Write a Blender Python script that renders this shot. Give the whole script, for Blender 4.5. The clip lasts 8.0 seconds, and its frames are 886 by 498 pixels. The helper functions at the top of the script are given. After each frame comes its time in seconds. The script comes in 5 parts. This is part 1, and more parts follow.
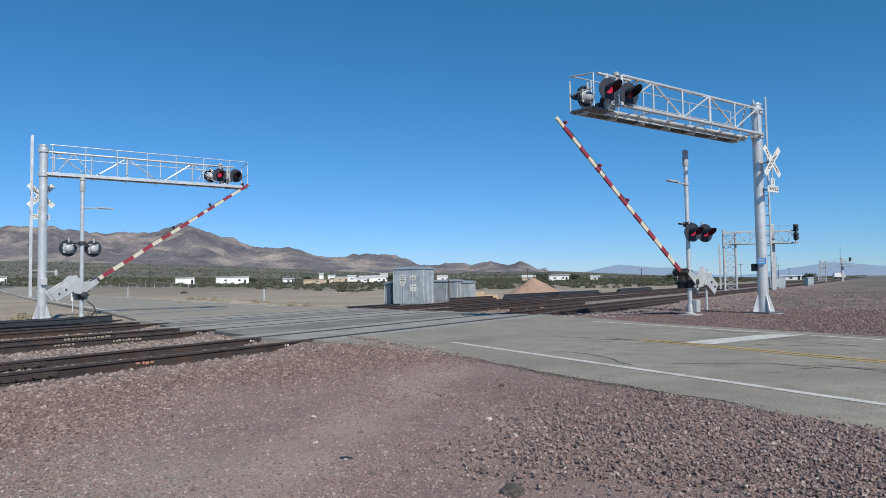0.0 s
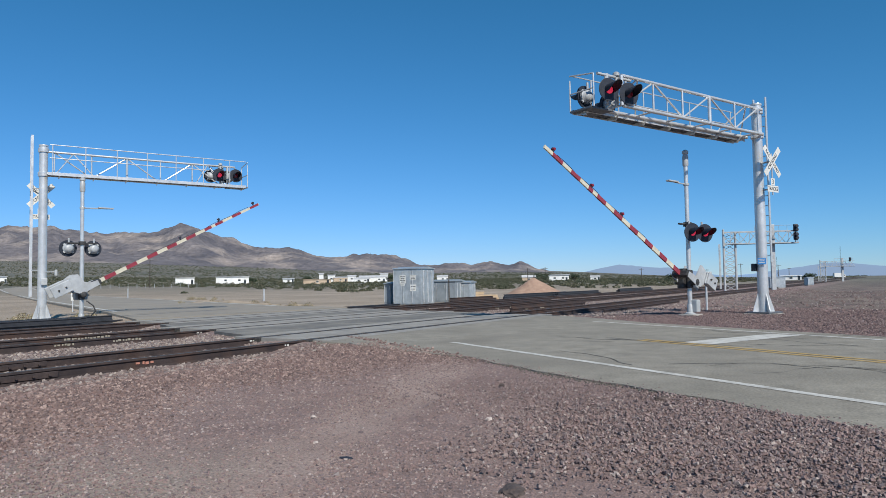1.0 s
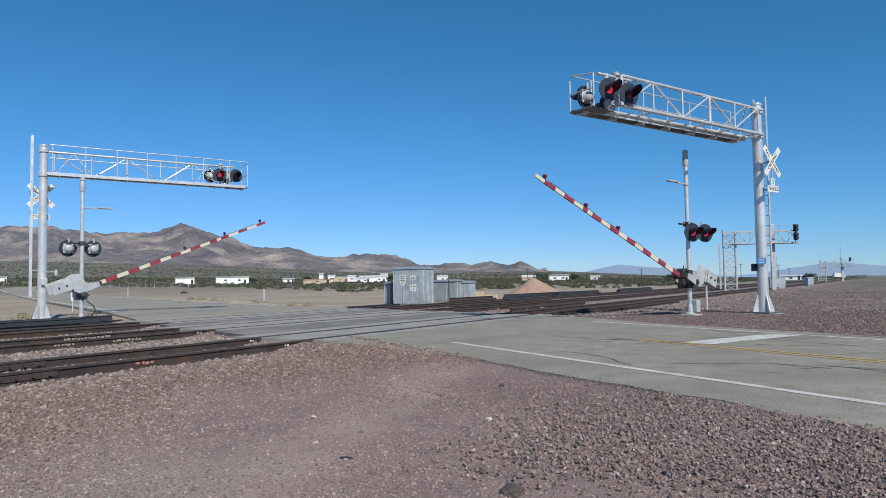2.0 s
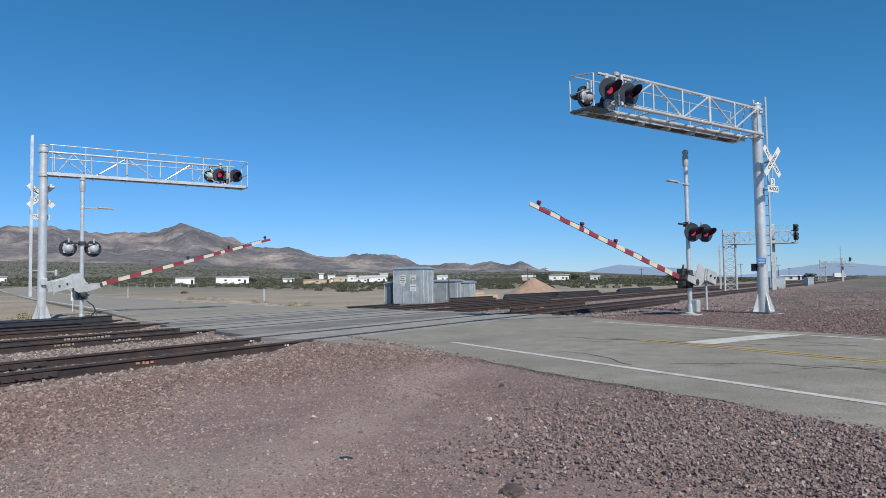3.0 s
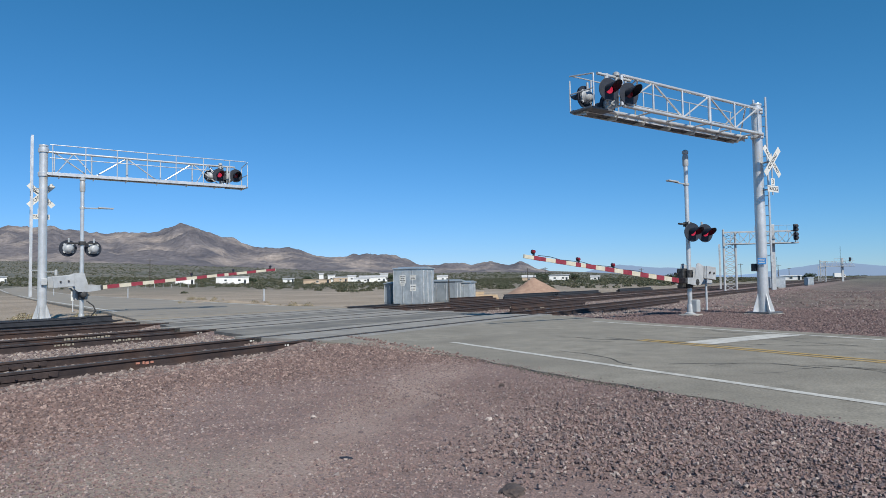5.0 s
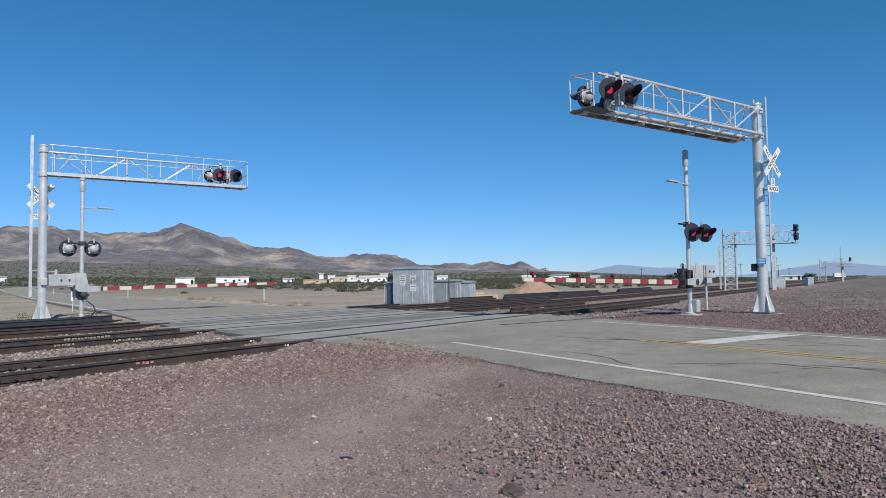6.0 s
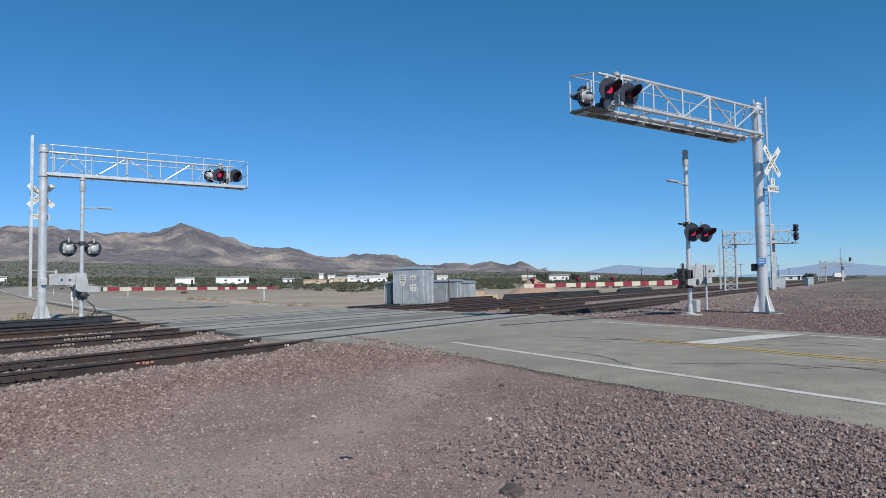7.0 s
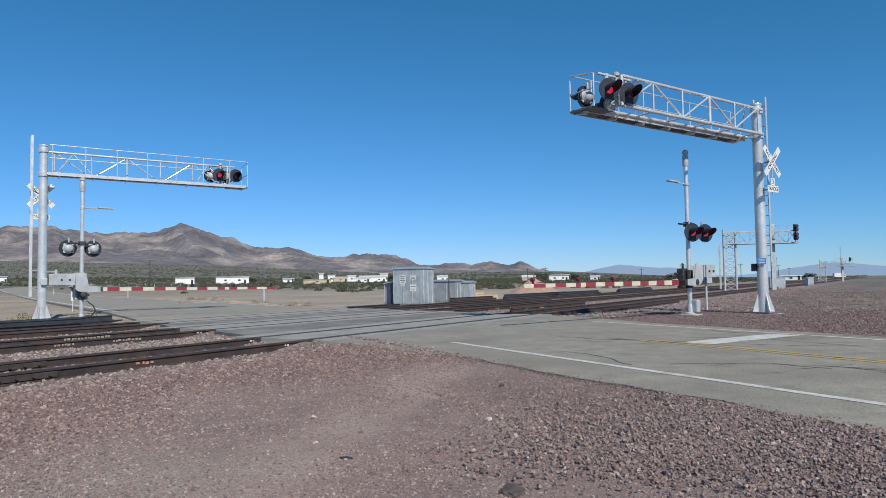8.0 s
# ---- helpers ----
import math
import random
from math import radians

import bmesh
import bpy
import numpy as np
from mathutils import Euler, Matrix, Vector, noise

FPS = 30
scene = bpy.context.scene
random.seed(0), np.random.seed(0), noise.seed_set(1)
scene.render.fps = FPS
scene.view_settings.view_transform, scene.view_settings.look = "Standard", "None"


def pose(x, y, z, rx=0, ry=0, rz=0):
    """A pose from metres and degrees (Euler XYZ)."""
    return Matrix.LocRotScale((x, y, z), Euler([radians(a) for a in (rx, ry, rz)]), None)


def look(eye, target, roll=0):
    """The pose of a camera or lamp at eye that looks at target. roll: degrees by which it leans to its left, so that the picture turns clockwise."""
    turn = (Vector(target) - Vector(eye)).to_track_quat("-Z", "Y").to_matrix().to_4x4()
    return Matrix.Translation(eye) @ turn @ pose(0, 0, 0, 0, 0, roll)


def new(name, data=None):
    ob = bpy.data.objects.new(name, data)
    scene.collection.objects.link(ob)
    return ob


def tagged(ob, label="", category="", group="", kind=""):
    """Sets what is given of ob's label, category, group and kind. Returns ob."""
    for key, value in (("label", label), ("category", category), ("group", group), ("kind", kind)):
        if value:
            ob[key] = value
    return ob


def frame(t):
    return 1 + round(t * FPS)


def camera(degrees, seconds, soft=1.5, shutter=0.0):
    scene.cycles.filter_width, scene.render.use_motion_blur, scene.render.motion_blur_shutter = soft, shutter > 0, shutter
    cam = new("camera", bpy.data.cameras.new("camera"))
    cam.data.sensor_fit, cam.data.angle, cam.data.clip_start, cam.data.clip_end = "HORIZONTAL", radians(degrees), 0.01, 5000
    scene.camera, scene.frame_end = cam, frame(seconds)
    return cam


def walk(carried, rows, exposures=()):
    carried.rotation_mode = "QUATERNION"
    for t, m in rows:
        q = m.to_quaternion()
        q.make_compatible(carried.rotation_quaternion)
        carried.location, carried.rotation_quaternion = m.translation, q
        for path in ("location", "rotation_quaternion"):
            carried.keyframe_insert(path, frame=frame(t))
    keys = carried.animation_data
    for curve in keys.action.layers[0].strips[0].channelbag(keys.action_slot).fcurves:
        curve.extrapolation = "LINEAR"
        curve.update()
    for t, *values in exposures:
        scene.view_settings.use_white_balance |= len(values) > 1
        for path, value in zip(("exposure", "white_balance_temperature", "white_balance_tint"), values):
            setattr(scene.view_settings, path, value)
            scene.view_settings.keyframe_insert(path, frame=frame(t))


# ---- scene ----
# ---------------------------------------------------------------- camera
cam = camera(66.3, 8.0, soft=0.75)
EYE = (0.0, 0.0, 1.12)
VIEW = look(EYE, (0.0, 100.0, 1.12 + 4.9167), roll=-0.93)
walk(cam, [(0.0, VIEW), (8.0, VIEW)], exposures=[(0.0, 0.0), (8.0, 0.0)])

# ---------------------------------------------------------------- world and sun
SUN_FROM = Vector((0.319, -0.684, 0.656)).normalized()      # behind the camera, a little to its right
world = bpy.data.worlds.new("desert_sky")
scene.world = world
world.use_nodes = True
wn, wl = world.node_tree.nodes, world.node_tree.links
sky = wn.new("ShaderNodeTexSky")
sky.sky_type = "NISHITA"
sky.sun_disc = False
sky.sun_elevation = math.asin(SUN_FROM.z)
sky.sun_rotation = math.atan2(SUN_FROM.x, SUN_FROM.y)
sky.altitude = 1200
sky.air_density, sky.dust_density, sky.ozone_density = 1.0, 0.0, 2.0
# clear desert air: red falls off faster towards the zenith, green slower
split, join = wn.new("ShaderNodeSeparateColor"), wn.new("ShaderNodeCombineColor")
wl.new(sky.outputs[0], split.inputs[0])
for k, power in enumerate((1.28, 0.86, 0.98)):
    fall = wn.new("ShaderNodeMath")
    fall.operation = "POWER"
    fall.inputs[1].default_value = power
    wl.new(split.outputs[k], fall.inputs[0])
    wl.new(fall.outputs[0], join.inputs[k])
tint = wn.new("ShaderNodeMix")
tint.data_type, tint.blend_type = "RGBA", "MULTIPLY"
tint.inputs[0].default_value = 1.0
tint.inputs[7].default_value = (0.25, 0.935, 1.13, 1)
wl.new(join.outputs[0], tint.inputs[6])
wl.new(tint.outputs[2], wn["Background"].inputs[0])
wn["Background"].inputs[1].default_value = 0.1
sun_data = bpy.data.lights.new("sun", "SUN")
sun_data.energy, sun_data.angle, sun_data.color = 5.0, radians(0.5), (1.0, 0.95, 0.865)
sun = new("sun", sun_data)
sun.matrix_world = look(SUN_FROM * 50, (0, 0, 0))


# ---------------------------------------------------------------- frames of the plan
def heading(deg):
    a = radians(deg)
    return Vector((math.sin(a), math.cos(a), 0))


T, N = heading(33), heading(-57)          # along the tracks, across them (away)
R, P = heading(-28.5), heading(61.5)      # along the near road, across it


def tn(t, n, z=0.0):
    return T * t + N * n + Vector((0, 0, z))


def rp(r, p, z=0.0):
    return R * r + P * p + Vector((0, 0, z))


def smooth(a, b, v):
    v = np.clip((v - a) / (b - a), 0, 1)
    return v * v * (3 - 2 * v)


def height(x, y):
    """Height of the bare ground, for arrays."""
    x, y = np.asarray(x, float), np.asarray(y, float)
    r = np.hypot(x, y)
    az = np.degrees(np.arctan2(x, y))
    n = x * N.x + y * N.y
    t = x * T.x + y * T.y
    p = x * P.x + y * P.y
    z = -0.035 - 0.135 * smooth(7.6, 9.3, n) * np.maximum(smooth(10.2 + 0.33 * (n - 9.95), 9.0 + 0.33 * (n - 9.95), t), smooth(20.3 + 0.32 * (n - 9.3), 21.6 + 0.32 * (n - 9.3), t)) - 0.06 * smooth(22, 30, n)
    z = np.where((r > 30) & (n > 22), z - 0.06 * smooth(30, 44, r), z)
    k = 0.05 - 0.03 * smooth(-32, 2, az) - 0.02 * smooth(4, 26, az)
    k = np.where(np.abs(az) > 60, 0.0, k)
    z = z + 0.020 * smooth(3.2, 4.9, p) * smooth(5.6, 5.2, p) * smooth(9.0, 8.0, n) * (r < 40)
    far = np.maximum(0, r - 60)
    z = z + k * far * far / (r + 900)
    hum = smooth(25, 32, t) * smooth(7.0, 4.0, n) * smooth(120, 60, r)
    z = z + 0.11 * hum * np.sin(0.9 * x + 1.3 * np.sin(0.5 * y)) * np.sin(0.7 * y + 0.4 * x)
    z = z - 0.35 * smooth(14, 24, p) * smooth(8, 3, n) * smooth(26, 34, t)
    return z


# ---------------------------------------------------------------- mesh helpers
def part(name, bm, material, parent=None, label="", smooth_shade=False):
    me = bpy.data.meshes.new(name)
    bm.normal_update()
    bm.to_mesh(me)
    bm.free()
    if smooth_shade:
        for f in me.polygons:
            f.use_smooth = True
    if smooth_shade:
        me.set_sharp_from_angle(angle=radians(42))
    me.materials.append(material)
    ob = new(name, me)
    if parent is not None:
        ob.parent = parent
    if label:
        ob["label"] = label
    return ob


def raw(name, verts, faces, material, parent=None, smooth_shade=False):
    me = bpy.data.meshes.new(name)
    me.from_pydata([tuple(map(float, v)) for v in verts], [], faces)
    me.materials.append(material)
    me.polygons.foreach_set("use_smooth", [smooth_shade] * len(me.polygons))
    me.update()
    ob = new(name, me)
    if parent is not None:
        ob.parent = parent
    return ob


def shared(name, me, m, parent):
    ob = new(name, me)
    ob.parent = parent
    ob.matrix_basis = m
    return ob


def empty(name, m, label, category, group="", kind=""):
    ob = new(name)
    ob.matrix_basis = m
    ob.empty_display_size = 0.2
    return tagged(ob, label, category, group, kind)


def box(bm, c, s, m=None, bevel=0.0):
    """A box of size s round the centre c, in the space m."""
    mat = Matrix.Translation(c) @ Matrix.Diagonal((*s, 1))
    if m is not None:
        mat = m @ mat
    got = bmesh.ops.create_cube(bm, size=1, matrix=mat)
    if bevel:
        edges = list({e for v in got["verts"] for e in v.link_edges})
        bmesh.ops.bevel(bm, geom=edges, offset=bevel, segments=2, affect="EDGES", profile=0.6)
    return bm


def boxed(c, s, m=None, bevel=0.0):
    return box(bmesh.new(), c, s, m, bevel)


def rod(bm, a, b, ra, rb=None, seg=12, caps=True):
    a, b = Vector(a), Vector(b)
    d = b - a
    m = Matrix.Translation((a + b) / 2) @ d.to_track_quat("Z", "Y").to_matrix().to_4x4()
    bmesh.ops.create_cone(bm, cap_ends=caps, segments=seg, radius1=ra, radius2=ra if rb is None else rb, depth=d.length, matrix=m)
    return bm


def rodded(a, b, ra, rb=None, seg=12):
    return rod(bmesh.new(), a, b, ra, rb, seg)


def spin(bm, profile, m, seg=24):
    """Turn a profile of (radius, height) round the z axis of m."""
    rings = []
    for r, z in profile:
        rings.append([bm.verts.new(m @ Vector((r * math.cos(2 * math.pi * i / seg), r * math.sin(2 * math.pi * i / seg), z))) for i in range(seg)])
    for a, b in zip(rings, rings[1:]):
        for i in range(seg):
            bm.faces.new((a[i], a[(i + 1) % seg], b[(i + 1) % seg], b[i]))
    bm.faces.new(rings[0][::-1])
    bm.faces.new(rings[-1])
    return bm


def prism(bm, outline, depth, m):
    """A flat outline in x and z, depth thick along y, in the space m."""
    a = [bm.verts.new(m @ Vector((x, -depth / 2, z))) for x, z in outline]
    b = [bm.verts.new(m @ Vector((x, depth / 2, z))) for x, z in outline]
    bm.faces.new(a[::-1])
    bm.faces.new(b)
    k = len(a)
    for i in range(k):
        bm.faces.new((a[i], a[(i + 1) % k], b[(i + 1) % k], b[i]))
    bmesh.ops.recalc_face_normals(bm, faces=bm.faces)
    return bm


def lettering(name, text, size, m, material, parent):
    """Raised letters in the x-z plane of m, facing its -y."""
    cu = bpy.data.curves.new(name, "FONT")
    cu.body, cu.size, cu.extrude = text, size, 0.002
    cu.align_x, cu.align_y = "CENTER", "CENTER"
    tmp = bpy.data.objects.new(name, cu)
    me = bpy.data.meshes.new_from_object(tmp)
    bpy.data.objects.remove(tmp)
    me.transform(m @ pose(0, 0, 0, 90))
    me.materials.clear()
    me.materials.append(material)
    ob = new(name, me)
    ob.parent = parent
    return ob


# ---------------------------------------------------------------- materials
def surface(name, a, b, scale=6.0, rough=0.7, metal=0.0, bump=0.0, fine=60.0, detail=6.0, spread=0.12, third=None, third_scale=0.6, rnd=0.0, grow=(0.35, 0.68)):
    """Two tones mixed by noise, a third in broad stains, fine grain and relief."""
    mt = bpy.data.materials.new(name)
    mt.use_nodes = True
    nt = mt.node_tree
    no, li = nt.nodes, nt.links
    bs = no["Principled BSDF"]
    tc = no.new("ShaderNodeTexCoord")
    src = tc.outputs["Object"]
    n1 = no.new("ShaderNodeTexNoise")
    n1.inputs["Scale"].default_value, n1.inputs["Detail"].default_value, n1.inputs["Roughness"].default_value = scale, detail, 0.62
    li.new(src, n1.inputs["Vector"])
    r1 = no.new("ShaderNodeValToRGB")
    r1.color_ramp.elements[0].position, r1.color_ramp.elements[1].position = grow
    r1.color_ramp.elements[0].color, r1.color_ramp.elements[1].color = (*a, 1), (*b, 1)
    li.new(n1.outputs[0], r1.inputs[0])
    col = r1.outputs[0]
    if third:
        n3 = no.new("ShaderNodeTexNoise")
        n3.inputs["Scale"].default_value, n3.inputs["Detail"].default_value = third_scale, 5
        li.new(src, n3.inputs["Vector"])
        m3 = no.new("ShaderNodeMapRange")
        m3.inputs[1].default_value, m3.inputs[2].default_value, m3.inputs[4].default_value = 0.48, 0.72, 0.85
        li.new(n3.outputs[0], m3.inputs[0])
        mx = no.new("ShaderNodeMix")
        mx.data_type = "RGBA"
        li.new(m3.outputs[0], mx.inputs[0])
        li.new(col, mx.inputs[6])
        mx.inputs[7].default_value = (*third, 1)
        col = mx.outputs[2]
    n2 = no.new("ShaderNodeTexNoise")
    n2.inputs["Scale"].default_value, n2.inputs["Detail"].default_value = fine, 3
    li.new(src, n2.inputs["Vector"])
    mr = no.new("ShaderNodeMapRange")
    mr.inputs[3].default_value, mr.inputs[4].default_value = 1 - spread * 2, 1 + spread * 2
    li.new(n2.outputs[0], mr.inputs[0])
    hs = no.new("ShaderNodeHueSaturation")
    li.new(mr.outputs[0], hs.inputs["Value"])
    li.new(col, hs.inputs["Color"])
    col = hs.outputs[0]
    if rnd:
        oi = no.new("ShaderNodeObjectInfo")
        mr2 = no.new("ShaderNodeMapRange")
        mr2.inputs[3].default_value, mr2.inputs[4].default_value = 1 - rnd, 1 + rnd
        li.new(oi.outputs["Random"], mr2.inputs[0])
        h2 = no.new("ShaderNodeHueSaturation")
        li.new(mr2.outputs[0], h2.inputs["Value"])
        li.new(col, h2.inputs["Color"])
        col = h2.outputs[0]
    li.new(col, bs.inputs["Base Color"])
    bs.inputs["Roughness"].default_value, bs.inputs["Metallic"].default_value = rough, metal
    rr = no.new("ShaderNodeMapRange")
    rr.inputs[3].default_value, rr.inputs[4].default_value = max(0.02, rough - 0.12), min(1, rough + 0.12)
    li.new(n1.outputs[0], rr.inputs[0])
    li.new(rr.outputs[0], bs.inputs["Roughness"])
    if bump:
        bu = no.new("ShaderNodeBump")
        bu.inputs["Strength"].default_value, bu.inputs["Distance"].default_value = 0.8, bump
        li.new(n2.outputs[0], bu.inputs["Height"])
        li.new(bu.outputs[0], bs.inputs["Normal"])
    return mt


def island_stone(name, tones, rough=0.9):
    """Stones whose tone changes from one to the next."""
    mt = surface(name, (0.3, 0.25, 0.23), (0.4, 0.33, 0.3), scale=25, rough=rough, fine=90, spread=0.15)
    no, li = mt.node_tree.nodes, mt.node_tree.links
    ge = no.new("ShaderNodeNewGeometry")
    ra = no.new("ShaderNodeValToRGB")
    ra.color_ramp.interpolation = "CONSTANT"
    for i, c in enumerate(tones):
        e = ra.color_ramp.elements[i] if i < 2 else ra.color_ramp.elements.new(i / len(tones))
        e.position, e.color = i / len(tones), (*c, 1)
    li.new(ge.outputs["Random Per Island"], ra.inputs[0])
    hs = [n for n in no if n.bl_idname == "ShaderNodeHueSaturation"][0]
    li.new(ra.outputs[0], hs.inputs["Color"])
    return mt


def glow(name, colour, strength):
    mt = bpy.data.materials.new(name)
    mt.use_nodes = True
    bs = mt.node_tree.nodes["Principled BSDF"]
    bs.inputs["Base Color"].default_value = (*colour, 1)
    bs.inputs["Emission Color"].default_value = (*colour, 1)
    bs.inputs["Emission Strength"].default_value = strength
    bs.inputs["Roughness"].default_value = 0.15
    return mt


GALV = surface("galvanised_steel", (0.50, 0.52, 0.54), (0.66, 0.67, 0.68), scale=5, rough=0.42, metal=0.35, fine=45, spread=0.06)
ALU = surface("aluminium", (0.525, 0.537, 0.537), (0.671, 0.683, 0.683), scale=3, rough=0.34, metal=0.45, fine=30, spread=0.05)
PALE = surface("pale_grey_paint", (0.35, 0.37, 0.385), (0.46, 0.48, 0.49), scale=4, rough=0.5, metal=0.1, fine=50, spread=0.07, third=(0.29, 0.30, 0.30), third_scale=2.5)
GRATE = surface("steel_grating", (0.10, 0.115, 0.135), (0.17, 0.185, 0.205), scale=20, rough=0.6, metal=0.4, fine=80, spread=0.15)
BLACK = surface("black_paint", (0.009, 0.013, 0.023), (0.017, 0.024, 0.040), scale=6, rough=0.6, fine=60, spread=0.1)
DARKMECH = surface("greasy_iron", (0.03, 0.03, 0.032), (0.08, 0.08, 0.08), scale=12, rough=0.6, metal=0.4, fine=60)
LENS_LIT = glow("red_lens_lit", (0.72, 0.035, 0.085), 0.62)
LENS_DIM = glow("red_lens_dim", (0.15, 0.015, 0.03), 0.06)
REDTAPE = surface("red_reflective_tape", (0.21, 0.028, 0.042), (0.29, 0.042, 0.06), scale=8, rough=0.4, fine=80, spread=0.06)
LAMPRED = surface("dark_red_lamp_plastic", (0.16, 0.012, 0.02), (0.24, 0.02, 0.035), scale=8, rough=0.25, fine=80, spread=0.06)
WHITETAPE = surface("white_reflective_tape", (0.50, 0.46, 0.355), (0.60, 0.56, 0.45), scale=5, rough=0.45, fine=80, spread=0.05)
SIGNWHITE = surface("sign_white", (0.56, 0.56, 0.52), (0.66, 0.66, 0.62), scale=5, rough=0.45, fine=60, spread=0.04)
SIGNBLUE = surface("sign_blue", (0.05, 0.22, 0.55), (0.07, 0.28, 0.62), scale=5, rough=0.4, fine=60, spread=0.03)
RUST = surface("rusted_rail_steel", (0.038, 0.029, 0.029), (0.075, 0.055, 0.050), scale=5, rough=0.75, metal=0.25, bump=0.002, fine=40, spread=0.12, third=(0.085, 0.048, 0.034), third_scale=1.5)
RAILTOP = surface("worn_rail_head", (0.10, 0.095, 0.09), (0.17, 0.16, 0.15), scale=4, rough=0.5, metal=0.6, fine=60, spread=0.08)
STEELBLUE = surface("mill_scale_steel", (0.028, 0.031, 0.038), (0.055, 0.058, 0.066), scale=4, rough=0.6, metal=0.3, fine=40, spread=0.1)
SLEEPER = surface("weathered_sleeper_wood", (0.045, 0.035, 0.03), (0.10, 0.08, 0.07), scale=7, rough=0.9, bump=0.004, fine=50, spread=0.15)
ASPHALT = surface("worn_asphalt", (0.197, 0.180, 0.146), (0.294, 0.272, 0.224), scale=2.4, rough=0.92, bump=0.006, fine=38, spread=0.30, third=(0.167, 0.152, 0.123), third_scale=0.6, detail=10)
PANEL = surface("concrete_crossing_panel", (0.243, 0.232, 0.207), (0.322, 0.307, 0.279), scale=2.5, rough=0.88, bump=0.002, fine=70, spread=0.1, third=(0.171, 0.165, 0.150), third_scale=1.2)
STRIPROAD = surface("oily_asphalt", (0.12, 0.115, 0.105), (0.19, 0.18, 0.16), scale=1.8, rough=0.9, bump=0.005, fine=40, spread=0.2, third=(0.26, 0.245, 0.21), third_scale=0.8, detail=9)
PAINTW = surface("worn_white_line", (0.44, 0.43, 0.39), (0.60, 0.59, 0.55), scale=9, rough=0.8, fine=60, spread=0.14, third=(0.30, 0.285, 0.25), third_scale=3.5)
PAINTY = surface("worn_yellow_line", (0.38, 0.25, 0.075), (0.48, 0.33, 0.12), scale=9, rough=0.75, fine=80, spread=0.1, third=(0.25, 0.19, 0.10), third_scale=6)
CRACK = surface("crack_filler", (0.035, 0.034, 0.032), (0.07, 0.068, 0.062), scale=9, rough=0.9, fine=70)
DUSTYROAD = surface("dusty_bleached_asphalt", (0.230, 0.208, 0.174), (0.289, 0.259, 0.212), scale=0.3, rough=0.92, fine=30, spread=0.1)
RUBBER = surface("rubber_rail_seal", (0.022, 0.022, 0.022), (0.045, 0.043, 0.04), scale=5, rough=0.85, fine=60, spread=0.15, third=(0.09, 0.08, 0.07), third_scale=3)
CRUMB = surface("asphalt_crumb", (0.08, 0.076, 0.066), (0.15, 0.14, 0.12), scale=30, rough=0.95, fine=80, spread=0.2)
CONCRETE = surface("cast_concrete", (0.306, 0.289, 0.264), (0.408, 0.391, 0.357), scale=6, rough=0.9, bump=0.003, fine=60, spread=0.1)
CABINET = surface("weathered_aluminium_cabinet", (0.36, 0.40, 0.42), (0.50, 0.54, 0.56), scale=2.2, rough=0.36, metal=0.4, fine=25, spread=0.09, third=(0.28, 0.31, 0.335), third_scale=1.4)
CABINET2 = surface("grey_painted_cabinet", (0.192, 0.224, 0.248), (0.256, 0.288, 0.312), scale=2.2, rough=0.55, fine=25, spread=0.07)
TIMBER = surface("dry_timber", (0.36, 0.26, 0.16), (0.52, 0.40, 0.27), scale=3, rough=0.85, fine=40, spread=0.12)
POLEWOOD = surface("creosoted_pole_wood", (0.05, 0.042, 0.036), (0.09, 0.075, 0.06), scale=6, rough=0.9, fine=40)
HOUSEWHITE = surface("white_house_paint", (0.646, 0.646, 0.627), (0.760, 0.760, 0.741), scale=0.4, rough=0.7, fine=6, spread=0.04)
HOUSETAN = surface("tan_stucco", (0.42, 0.32, 0.23), (0.52, 0.41, 0.30), scale=0.5, rough=0.85, fine=6, spread=0.06)
ROOFGREY = surface("pale_roof_sheet", (0.45, 0.45, 0.45), (0.60, 0.60, 0.60), scale=0.5, rough=0.6, fine=8, spread=0.06)
DARKGLASS = surface("dark_window_glass", (0.02, 0.025, 0.03), (0.05, 0.06, 0.07), scale=1, rough=0.1, fine=5)
SCRUB = island_stone("desert_scrub_leaf", [(0.043, 0.054, 0.029), (0.065, 0.076, 0.043), (0.094, 0.094, 0.058), (0.050, 0.065, 0.036), (0.130, 0.115, 0.076)])
LEAF = island_stone("dark_tree_leaf", [(0.02, 0.035, 0.018), (0.035, 0.055, 0.025), (0.05, 0.07, 0.035)])
BARK = surface("bark", (0.07, 0.055, 0.04), (0.13, 0.10, 0.08), scale=8, rough=0.95, fine=40)
STONE = island_stone("ballast_stone", [(0.180, 0.128, 0.122), (0.225, 0.158, 0.148), (0.120, 0.092, 0.092), (0.265, 0.205, 0.188), (0.200, 0.138, 0.128), (0.158, 0.124, 0.124), (0.235, 0.170, 0.155), (0.180, 0.140, 0.138), (0.208, 0.146, 0.132), (0.330, 0.275, 0.250)])
VERGESTONE = island_stone("dark_red_stone", [(0.135, 0.092, 0.090), (0.175, 0.120, 0.115), (0.095, 0.072, 0.074), (0.21, 0.155, 0.142), (0.15, 0.105, 0.10)])
GREYSTONE = island_stone("spilled_ballast_stone", [(0.145, 0.100, 0.090), (0.191, 0.129, 0.115), (0.099, 0.069, 0.064), (0.232, 0.165, 0.145), (0.162, 0.106, 0.094), (0.128, 0.093, 0.087), (0.186, 0.132, 0.118), (0.325, 0.240, 0.207)])
